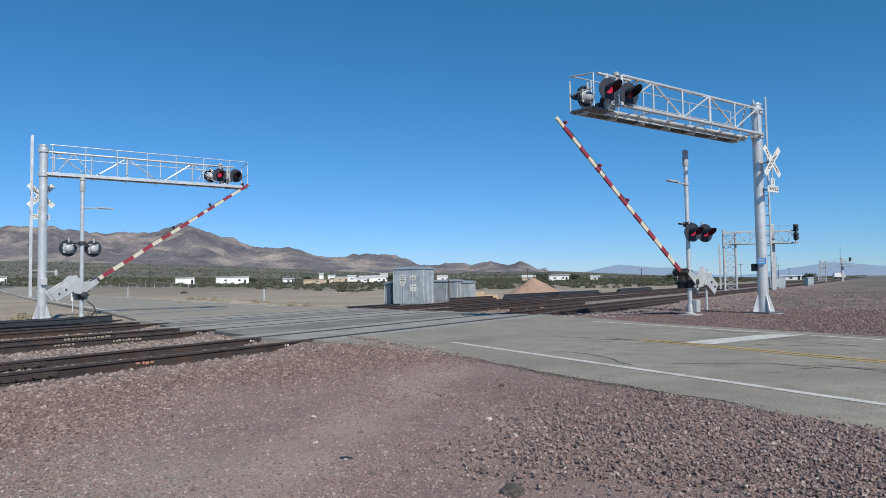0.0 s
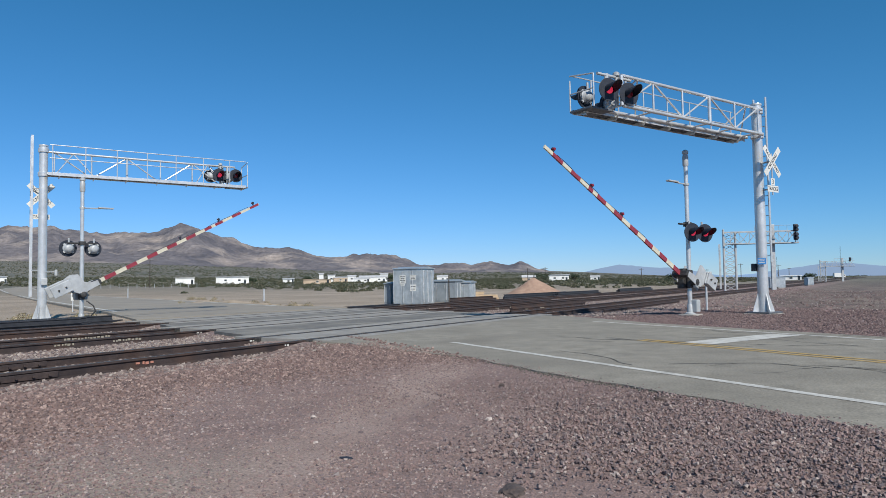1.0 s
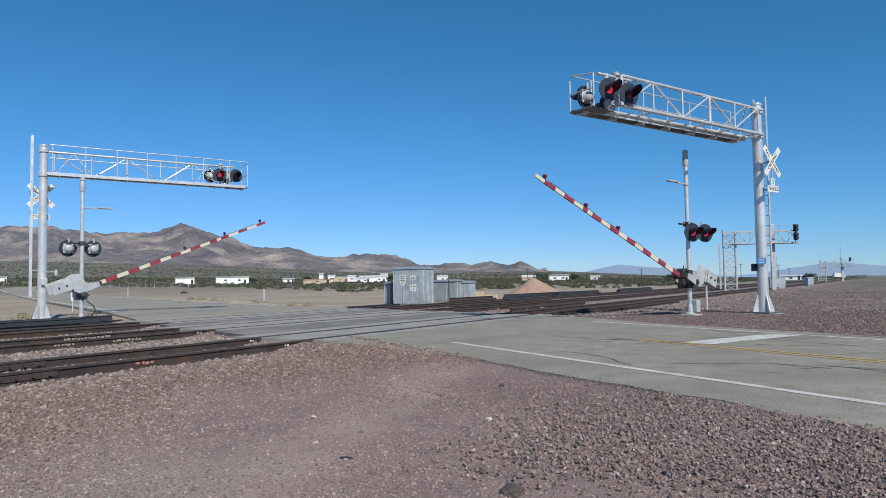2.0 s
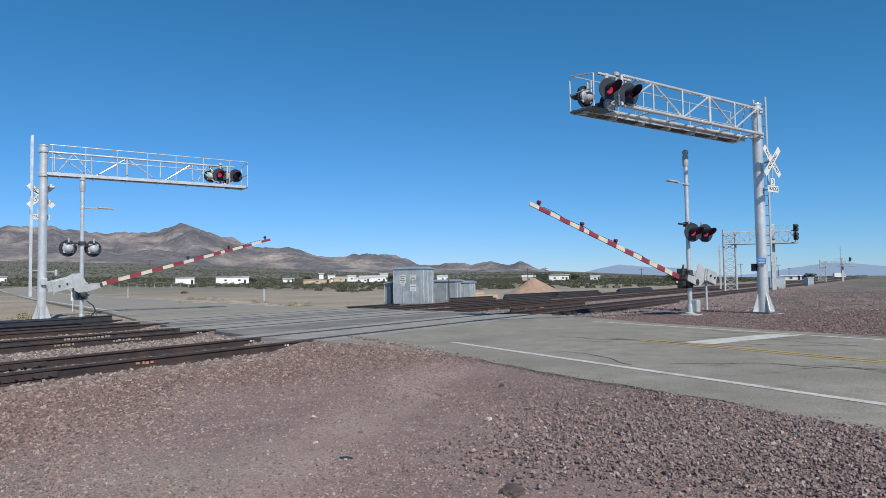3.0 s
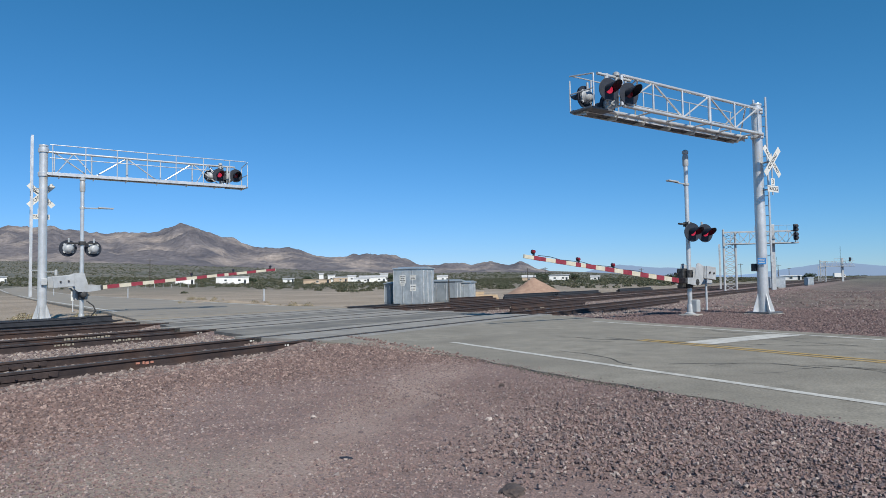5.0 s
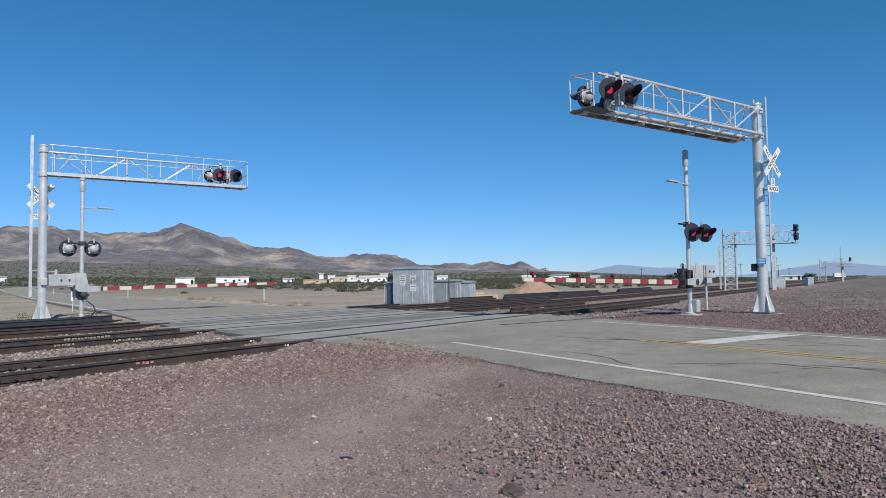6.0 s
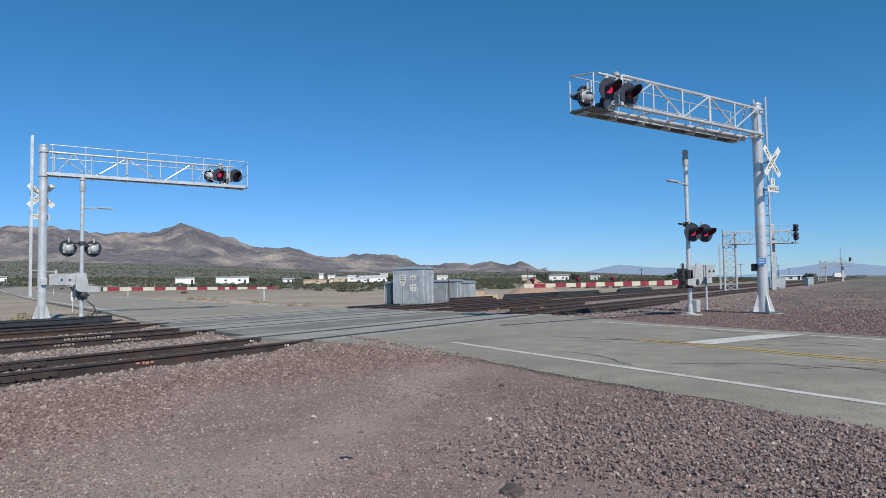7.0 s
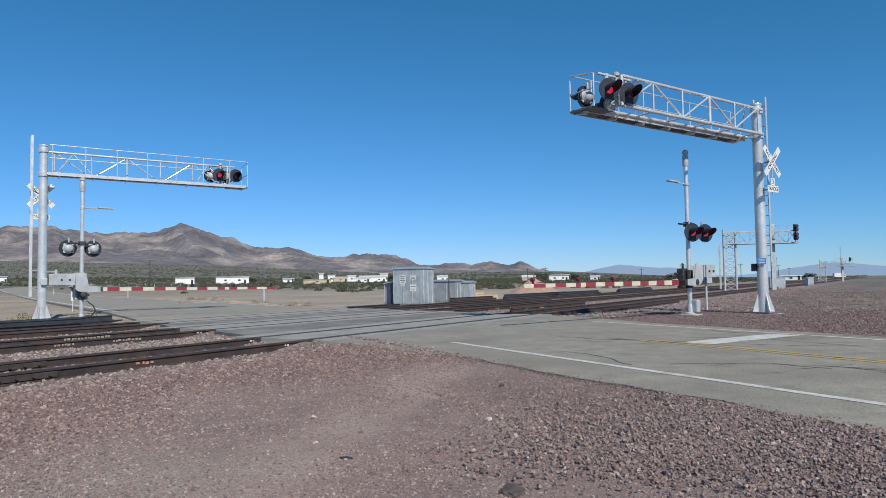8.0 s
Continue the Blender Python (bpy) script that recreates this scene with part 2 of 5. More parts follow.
TRACKSTONE = island_stone("track_ballast_stone", [(0.211, 0.167, 0.149), (0.167, 0.133, 0.124), (0.260, 0.217, 0.192), (0.136, 0.108, 0.102), (0.223, 0.177, 0.158), (0.310, 0.267, 0.236)])
MOUND = surface("red_gravel_heap", (0.28, 0.18, 0.13), (0.38, 0.26, 0.19), scale=2.5, rough=0.95, bump=0.03, fine=18, spread=0.14)
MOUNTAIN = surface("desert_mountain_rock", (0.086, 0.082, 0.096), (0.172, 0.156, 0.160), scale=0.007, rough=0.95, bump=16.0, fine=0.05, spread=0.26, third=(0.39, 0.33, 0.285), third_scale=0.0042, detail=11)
SANDBANK = surface("graded_sand", (0.24, 0.195, 0.145), (0.34, 0.28, 0.215), scale=1.2, rough=0.95, bump=0.03, fine=14, spread=0.2)
DRYWEED = island_stone("dry_weed_stalk", [(0.30, 0.25, 0.16), (0.38, 0.32, 0.21), (0.24, 0.20, 0.13), (0.20, 0.185, 0.11)])
# air haze painted as a pale blue glow over a near-black base
FARRANGE = glow("far_range_painted_haze", (0.27, 0.37, 0.54), 0.92)
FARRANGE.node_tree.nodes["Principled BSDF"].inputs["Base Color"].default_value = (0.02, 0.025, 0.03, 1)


def ground_material():
    """Pink crushed stone by the tracks, pale dust in the ruts, tan sand beyond."""
    mt = surface("desert_ground", (0.159, 0.110, 0.100), (0.237, 0.168, 0.150), scale=3.0, rough=0.95, bump=0.016, fine=70, spread=0.45, detail=10)
    no, li = mt.node_tree.nodes, mt.node_tree.links
    ramp = [n for n in no if n.bl_idname == "ShaderNodeValToRGB"][0]
    hs = [n for n in no if n.bl_idname == "ShaderNodeHueSaturation"][0]
    ge = no.new("ShaderNodeNewGeometry")

    def along(direction, a, b, wobble=0.0, scale=0.3):
        vm = no.new("ShaderNodeVectorMath")
        vm.operation = "DOT_PRODUCT"
        vm.inputs[1].default_value = direction
        li.new(ge.outputs["Position"], vm.inputs[0])
        out = vm.outputs["Value"]
        nz = no.new("ShaderNodeTexNoise")
        nz.inputs["Scale"].default_value, nz.inputs["Detail"].default_value = scale, 6
        li.new(ge.outputs["Position"], nz.inputs["Vector"])
        ma = no.new("ShaderNodeMath")
        ma.operation = "MULTIPLY_ADD"
        li.new(nz.outputs[0], ma.inputs[0])
        ma.inputs[1].default_value = wobble
        li.new(out, ma.inputs[2])
        mr = no.new("ShaderNodeMapRange")
        mr.interpolation_type = "SMOOTHSTEP"
        mr.inputs[1].default_value, mr.inputs[2].default_value = a, b
        li.new(ma.outputs[0], mr.inputs[0])
        return mr.outputs[0]

    def mix(fac, c0, c1):
        mx = no.new("ShaderNodeMix")
        mx.data_type = "RGBA"
        if hasattr(fac, "is_output"):
            li.new(fac, mx.inputs[0])
        for sock, c in ((mx.inputs[6], c0), (mx.inputs[7], c1)):
            if isinstance(c, tuple):
                sock.default_value = (*c, 1)
            else:
                li.new(c, sock)
        return mx.outputs[2]

    def noise_tone(scale, c0, c1, lo=0.4, hi=0.65):
        nz = no.new("ShaderNodeTexNoise")
        nz.inputs["Scale"].default_value, nz.inputs["Detail"].default_value = scale, 8
        li.new(ge.outputs["Position"], nz.inputs["Vector"])
        mr = no.new("ShaderNodeMapRange")
        mr.inputs[1].default_value, mr.inputs[2].default_value = lo, hi
        li.new(nz.outputs[0], mr.inputs[0])
        return mix(mr.outputs[0], c0, c1)

    def times(a, b):
        ma = no.new("ShaderNodeMath")
        ma.operation = "MULTIPLY"
        li.new(a, ma.inputs[0])
        if isinstance(b, float):
            ma.inputs[1].default_value = b
        else:
            li.new(b, ma.inputs[1])
        return ma.outputs[0]

    # dust in a wheel rut over the lot, paler grit beside it
    dust = noise_tone(0.9, (0.275, 0.202, 0.172), (0.344, 0.262, 0.224))
    lane = tuple(heading(102))
    rut = times(along(lane, -2.3, -1.8, 0.6, 0.8), along(lane, -1.0, -1.5, 0.6, 0.8))
    pale = times(times(along(lane, -3.9, -2.9, 0.9, 0.6), along(lane, -1.5, -2.2, 0.6, 0.7)), along(tuple(heading(12)), 5.4, 3.9, 0.8, 0.7))
    patchy = no.new("ShaderNodeTexNoise")
    patchy.inputs["Scale"].default_value, patchy.inputs["Detail"].default_value = 0.55, 7
    li.new(ge.outputs["Position"], patchy.inputs["Vector"])
    pm = no.new("ShaderNodeMapRange")
    pm.inputs[1].default_value, pm.inputs[2].default_value = 0.40, 0.62
    li.new(patchy.outputs[0], pm.inputs[0])
    col = mix(times(rut, 0.8), ramp.outputs[0], dust)
    col = mix(times(pale, 0.75), col, noise_tone(2.0, (0.215, 0.185, 0.150), (0.292, 0.258, 0.215)))
    col = mix(times(pm.outputs[0], 0.4), col, dust)
    # tan sand beyond the tracks, greyer scrub plain far off
    sand = noise_tone(0.09, (0.258, 0.211, 0.159), (0.361, 0.297, 0.230))
    col = mix(along(tuple(N), 21.5, 25.5, 2.5, 0.25), col, sand)
    verge = times(along(tuple(T), 25.5, 30.0, 3.0, 0.3), along(tuple(N), 7.6, 6.2, 0.8, 0.4))
    col = mix(verge, col, noise_tone(0.4, (0.105, 0.080, 0.070), (0.20, 0.160, 0.128)))
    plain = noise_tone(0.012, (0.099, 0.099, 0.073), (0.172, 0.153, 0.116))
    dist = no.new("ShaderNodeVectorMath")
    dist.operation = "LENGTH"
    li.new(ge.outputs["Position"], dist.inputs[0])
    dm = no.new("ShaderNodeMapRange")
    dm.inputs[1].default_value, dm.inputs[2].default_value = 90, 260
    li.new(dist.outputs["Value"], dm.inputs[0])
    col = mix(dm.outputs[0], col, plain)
    li.new(col, hs.inputs["Color"])
    return mt


GROUND = ground_material()


# ---------------------------------------------------------------- ground
def make_ground():
    radii = [0.0, 0.6, 1.2, 1.8, 2.4] + [3.0 * 1.035 ** i for i in range(216)]
    radii = [r for r in radii if r < 4850] + [4850]
    seg = 480
    a = np.linspace(0, 2 * np.pi, seg, endpoint=False)
    verts, faces = [(0, 0, float(height(0, 0)))], []
    for r in radii[1:]:
        x, y = r * np.sin(a), r * np.cos(a)
        z = height(x, y)
        wob = np.array([noise.noise((u * 0.5, v * 0.5, 3.1)) for u, v in zip(x, y)]) * 0.012
        verts += list(zip(x, y, z + (wob if r < 60 else 0)))
    for i in range(seg):
        faces.append((0, 1 + (i + 1) % seg, 1 + i))
    for k in range(len(radii) - 2):
        o, q = 1 + k * seg, 1 + (k + 1) * seg
        for i in range(seg):
            j = (i + 1) % seg
            faces.append((o + i, o + j, q + j, q + i))
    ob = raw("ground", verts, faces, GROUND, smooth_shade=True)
    return tagged(ob, "pinkish crushed stone and tan desert sand ground", "ground", kind="structure")


ground = make_ground()


def slab(name, outline, top, thick, material, parent=None):
    """A flat slab over a plan outline."""
    bm = bmesh.new()
    up = [bm.verts.new((p.x, p.y, top)) for p in outline]
    dn = [bm.verts.new((p.x, p.y, top - thick)) for p in outline]
    bm.faces.new(up)
    bm.faces.new(dn[::-1])
    k = len(up)
    for i in range(k):
        bm.faces.new((up[i], up[(i + 1) % k], dn[(i + 1) % k], dn[i]))
    bmesh.ops.recalc_face_normals(bm, faces=bm.faces)
    return part(name, bm, material, parent)


# near approach, two strips between the tracks, far road
ROAD_LEFT = [(9.3, 9.75), (11.3, 10.2), (14.0, 11.1), (16.9, 11.9), (18.5, 12.6), (21.0, 13.6)]     # n, t of the crossing's edge


def crossing_edge(n):
    return float(np.interp(n, [a for a, b in ROAD_LEFT], [b for a, b in ROAD_LEFT]))


def right_edge(n):
    return 20.5 + 0.32 * (n - 9.3)


FAR_STEPS = (0, 25, 55, 85, 110, 140, 170, 200, 225, 250, 275, 300, 330, 360)


def far_road(d):
    """Centre of the road leading away and the direction across it, d metres on; it bends right in the distance."""
    c, h, left = Vector((-15.2, 32.0, 0)), -34.5, d
    while left > 0:
        c = c + heading(h) * min(5.0, left)
        left -= 5.0
        h += 1.5 if d - left > 190 else 0.0
    f = heading(h)
    return c, Vector((f.y, -f.x, 0))


near_edge = []
for i in range(140):
    r = -30 + i * 0.301
    near_edge.append(rp(r, 5.12 + 0.06 * math.sin(r * 1.7) + 0.16 * noise.noise((r * 1.3, 0, 0)) + 0.07 * noise.noise((r * 4.1, 2, 0)) - 0.5 * float(smooth(8.6, 12.1, r))))
near_edge.append(tn(9.9, 8.6))
outline = near_edge + [tn(crossing_edge(9.3), 9.3), tn(right_edge(9.3), 9.3), tn(19.6, 7.6), rp(12.6, 12.9), rp(6, 13.0), rp(-30, 13.0)]
road = slab("road", outline[::-1], 0.0, 0.14, ASPHALT)
tagged(road, "worn grey cracked asphalt road", "road", kind="structure")
for n0, n1 in ((12.15, 14.05), (16.95, 18.3), (21.2, 30.0)):
    if n1 < 29:
        o = [tn(crossing_edge(n0), n0), tn(right_edge(n0), n0), tn(right_edge(n1), n1), tn(crossing_edge(n1), n1)]
    else:
        a, b = tn(13.6, 21.2), tn(24.3, 21.2)
        ls, rs = [a], [b]
        for d in FAR_STEPS:
            c, w = far_road(d)
            ls.append(c - w * 0.6)
            rs.append(c + w * 8.2)
        bm = bmesh.new()
        cols = []
        for pl, pr in zip(ls, rs):
            zt = [max(-0.01, float(height(q.x, q.y)) + 0.09) for q in (pl, pr)]
            cols.append([bm.verts.new((pl.x, pl.y, zt[0])), bm.verts.new((pr.x, pr.y, zt[1])), bm.verts.new((pr.x, pr.y, zt[1] - 0.3)), bm.verts.new((pl.x, pl.y, zt[0] - 0.3))])
        for u, v in zip(cols, cols[1:]):
            for i in range(4):
                bm.faces.new((u[i], u[(i + 1) % 4], v[(i + 1) % 4], v[i]))
        bm.faces.new(cols[0])
        bm.faces.new(cols[-1])
        bmesh.ops.recalc_face_normals(bm, faces=bm.faces)
        tagged(part("road", bm, DUSTYROAD), "dusty pale asphalt road running away across the desert", "road", kind="structure")
        continue
    tagged(slab("road", o, 0.0, 0.14, STRIPROAD), "dark asphalt strip between the railway tracks", "road", kind="structure")


def strip(bm, a, b, width, z=0.004, seg=1, wob=0.0):
    d = (b - a)
    w = Vector((d.y, -d.x, 0)).normalized() * width / 2
    last = None
    for i in range(seg + 1):
        c = a + d * i / seg
        off = w.normalized() * wob * noise.noise((c.x * 1.9, c.y * 1.9, 0.7))
        pr = (bm.verts.new((c.x - w.x + off.x, c.y - w.y + off.y, z)), bm.verts.new((c.x + w.x + off.x, c.y + w.y + off.y, z)))
        if last:
            bm.faces.new((last[0], last[1], pr[1], pr[0]))
        last = pr
    return bm


def marking(name, pieces, material, label):
    bm = bmesh.new()
    for a, b, w in pieces:
        strip(bm, a, b, w, seg=max(1, int((b - a).length / 0.5)), wob=0.02)
    bmesh.ops.recalc_face_normals(bm, faces=bm.faces)
    return tagged(part(name, bm, material), label, "road marking", kind="structure")


marking("edge_line", [(rp(-25, 6.08), rp(11.15, 6.2), 0.13)], PAINTW, "white edge line on the near side of the road")
marking("edge_line", [(rp(-25, 12.3), rp(14.2, 12.3), 0.13)], PAINTW, "white edge line on the far side of the road")
marking("centre_line", [(rp(-25, 9.06), rp(9.35, 9.11), 0.10), (rp(-25, 9.26), rp(9.35, 9.31), 0.10)], PAINTY, "worn double yellow centre line")
marking("stop_line", [(rp(8.25, 9.4), rp(8.45, 12.1), 0.58)], PAINTW, "wide white stop line before the gate")
W = far_road(0)[1]
for off, w in ((-0.2, 0.13), (7.7, 0.13)):
    bm = bmesh.new()
    prev = None
    for d in FAR_STEPS:
        c, W = far_road(d)
        c = c + W * off
        z = max(-0.01, float(height(c.x, c.y)) + 0.09) + 0.012
        pr = [bm.verts.new((c.x - W.x * w, c.y - W.y * w, z)), bm.verts.new((c.x + W.x * w, c.y + W.y * w, z))]
        if prev:
            bm.faces.new((prev[0], prev[1], pr[1], pr[0]))
        prev = pr
    bmesh.ops.recalc_face_normals(bm, faces=bm.faces)
    tagged(part("edge_line", bm, PAINTW), "white edge line of the road leading away", "road marking", kind="structure")


# ---------------------------------------------------------------- tracks
TRACKS = [(9.95, 11.455), (14.75, 16.255), (19.0, 20.505)]
HEAD = [(-0.036, 0.0), (-0.037, -0.03), (-0.012, -0.045), (-0.009, -0.135), (-0.07, -0.158), (-0.07, -0.17),
        (0.07, -0.17), (0.07, -0.158), (0.009, -0.135), (0.012, -0.045), (0.037, -0.03), (0.036, 0.0)]


def sweep(name, profile, t0, t1, n, material, parent, z=0.0, steps=1):
    bm = bmesh.new()
    rings = []
    for i in range(steps + 1):
        t = t0 + (t1 - t0) * i / steps
        rings.append([bm.verts.new(tn(t, n + u, v + z)) for u, v in profile])
    k = len(profile)
    for a, b in zip(rings, rings[1:]):
        for i in range(k):
            bm.faces.new((a[i], a[(i + 1) % k], b[(i + 1) % k], b[i]))
    bm.faces.new(rings[0])
    bm.faces.new(rings[-1][::-1])
    bmesh.ops.recalc_face_normals(bm, faces=bm.faces)
    return part(name, bm, material, parent)


def make_track(na, nb, where):
    tr = empty("railway_track", pose(0, 0, 0), f"rusty steel railway track on sleepers, {where}", "railway track", "tracks over the crossing")
    for n in (na, nb):
        rail = sweep("rail", HEAD, -60, 620, n, RUST, tr, z=-0.003)
        sweep("rail_head", [(-0.026, 0.0015), (0.026, 0.0015), (0.026, -0.004), (-0.026, -0.004)], -60, 620, n, RAILTOP, rail)
    bm = boxed((0, 0, 0), (0.23, 2.6, 0.18), bevel=0.012)
    me = bpy.data.meshes.new("sleeper")
    bm.to_mesh(me)
    bm.free()
    me.materials.append(SLEEPER)
    mid = (na + nb) / 2
    for i in range(95):
        t = -6 + i * 0.56
        if crossing_edge(mid) - 0.2 < t < right_edge(mid) + 0.2:
            continue
        p = tn(t, mid, -0.257 + 0.008 * math.sin(i * 2.3))
        shared("sleeper", me, pose(*p, 0, 0, 57 + 0 * i - 90 + math.sin(i * 1.7) * 0.6), tr)
    return tr


for (na, nb), where in zip(TRACKS, ("beside the gravel lot", "between two others", "beside the stacked rails")):
    make_track(na, nb, where)


def panel_run(na, nb):
    """Concrete panels between and beside the rails of the crossing."""
    mid = (na + nb) / 2
    for lo, hi in ((na - 0.66, na - 0.19), (na + 0.19, nb - 0.19), (nb + 0.19, nb + 0.66)):
        c = (lo + hi) / 2
        t0, t1 = crossing_edge(mid) + 0.05, right_edge(mid) - 0.05
        k = 5
        w = (t1 - t0) / k
        bm = boxed((0, 0, -0.075), (w - 0.02, hi - lo, 0.15), bevel=0.008)
        me = bpy.data.meshes.new("crossing_panel")
        bm.to_mesh(me)
        bm.free()
        me.materials.append(PANEL)
        for i in range(k):
            p = tn(t0 + w * (i + 0.5), c, 0.002 - 0.003 * (i % 2))
            ob = shared("crossing_panel", me, pose(*p, 0, 0, 57), road)
    for c in (na, nb):
        for lo, hi in ((c - 0.185, c - 0.04), (c + 0.04, c + 0.185)):
            bm = boxed((0, 0, -0.05), (right_edge(mid) - crossing_edge(mid), hi - lo, 0.1), None, 0.012)
            ob = part("rubber_strip", bm, RUBBER, road, "black rubber strip beside the rail")
            ob.matrix_basis = pose(*tn((crossing_edge(mid) + right_edge(mid)) / 2, (lo + hi) / 2, -0.008), 0, 0, 57)


for na, nb in TRACKS:
    panel_run(na, nb)


# ---------------------------------------------------------------- signal lamps
def lamp(name, x, y, z, facing, parent, lens_mat, radius=0.30, yaw=0.0):
    """A flashing lamp: round black target, hood, lens and the pale housing behind it; facing is 1 for +y, -1 for -y."""
    m = pose(x, y, z, 0, 0, yaw) @ pose(0, 0, 0, -90 if facing > 0 else 90, 0, 0)
    disc = part(name, spin(bmesh.new(), [(radius * 0.98, -0.012), (radius, 0.0), (radius, 0.01), (radius * 0.97, 0.016)], m, 32), BLACK, parent, "round black target plate")
    part("housing", spin(bmesh.new(), [(0.05, -0.21), (0.10, -0.195), (0.145, -0.15), (0.165, -0.09), (0.185, -0.075), (0.185, -0.013)], m, 20), PALE, disc, "pale grey lamp housing", True)
    for k in range(4):
        part("lug", boxed((0, 0.195, -0.05), (0.07, 0.05, 0.05), m @ pose(0, 0, 0, 0, 0, 45 + 90 * k), 0.012), PALE, disc)
    part("lens", spin(bmesh.new(), [(0.105, 0.016), (0.105, 0.03), (0.08, 0.044), (0.04, 0.052)], m, 24), lens_mat, disc, "round red lens", True)
    bm = bmesh.new()
    rings = []
    for r in (0.130, 0.139):
        ring = []
        for i in range(21):
            a = radians(-35 + 250 * i / 20)
            reach = 0.08 + 0.36 * max(0.0, math.sin(a * 0.72 + 0.44)) ** 0.6
            up = Vector((r * math.cos(a), r * math.sin(a) * (1 if facing < 0 else -1) * (1 if facing < 0 else 1), 0))
            if facing < 0:
                up.y = r * math.sin(a)
            ring.append((bm.verts.new(m @ Vector((up.x, up.y, 0.016))), bm.verts.new(m @ Vector((up.x, up.y, 0.016 + reach)))))
        rings.append(ring)
    for ring in rings:
        for a, b in zip(ring, ring[1:]):
            bm.faces.new((a[0], b[0], b[1], a[1]))
    for a, b in zip(zip(rings[0], rings[1]), zip(rings[0][1:], rings[1][1:])):
        bm.faces.new((a[0][1], b[0][1], b[1][1], a[1][1]))
    bmesh.ops.recalc_face_normals(bm, faces=bm.faces)
    part("hood", bm, BLACK, disc, "black sun hood", True)
    part("bracket", rodded((x, y - facing * 0.1, z + 0.15), (x, y - facing * 0.1, z + 0.36), 0.03, seg=8), PALE, disc)
    return disc


def crossbuck(parent, x, y, z, facing, count, lettered=True):
    """Two crossed white blades with black letters, and the plate below."""
    turn = 0 if facing < 0 else 180
    base = pose(x, y, z, 0, 0, turn)
    for tilt, word, dy in ((45, "RAILROAD", 0.0), (-45, "CROSSING", -0.012)):
        m = base @ pose(0, dy, 0, 0, tilt, 0)
        blade = part("blade", boxed((0, 0, 0), (1.22, 0.006, 0.20), m, 0.0), SIGNWHITE, parent, "white crossbuck blade with black letters")
        text = word if word == "CROSSING" else "RAIL      ROAD"
        lettering("letters", text, 0.145, m @ pose(0, -0.006, 0), BLACK, blade)
    plate = part("count_plate", boxed((0, 0, -0.64), (0.22, 0.006, 0.22), base, 0.0), SIGNWHITE, parent, "small white number plate")
    lettering("letters", count, 0.2, base @ pose(0, -0.006, -0.64), BLACK, plate)
    plate = part("tracks_plate", boxed((0, 0, -0.86), (0.62, 0.006, 0.2), base, 0.0), SIGNWHITE, parent, "white plate with black lettering")
    lettering("letters", "TRACKS", 0.15, base @ pose(0, -0.006, -0.86), BLACK, plate)


def ladder(parent, x, y, z0, z1, material=ALU):
    for dy in (-0.2, 0.2):
        part("ladder_stile", boxed((x, y + dy, (z0 + z1) / 2), (0.085, 0.03, z1 - z0), None, 0.004), material, parent)
    k = int((z1 - z0) / 0.32)
    for i in range(k):
        z = z0 + 0.2 + i * 0.32
        part("ladder_rung", rodded((x, y - 0.2, z), (x, y + 0.2, z), 0.013, seg=8), material, parent)


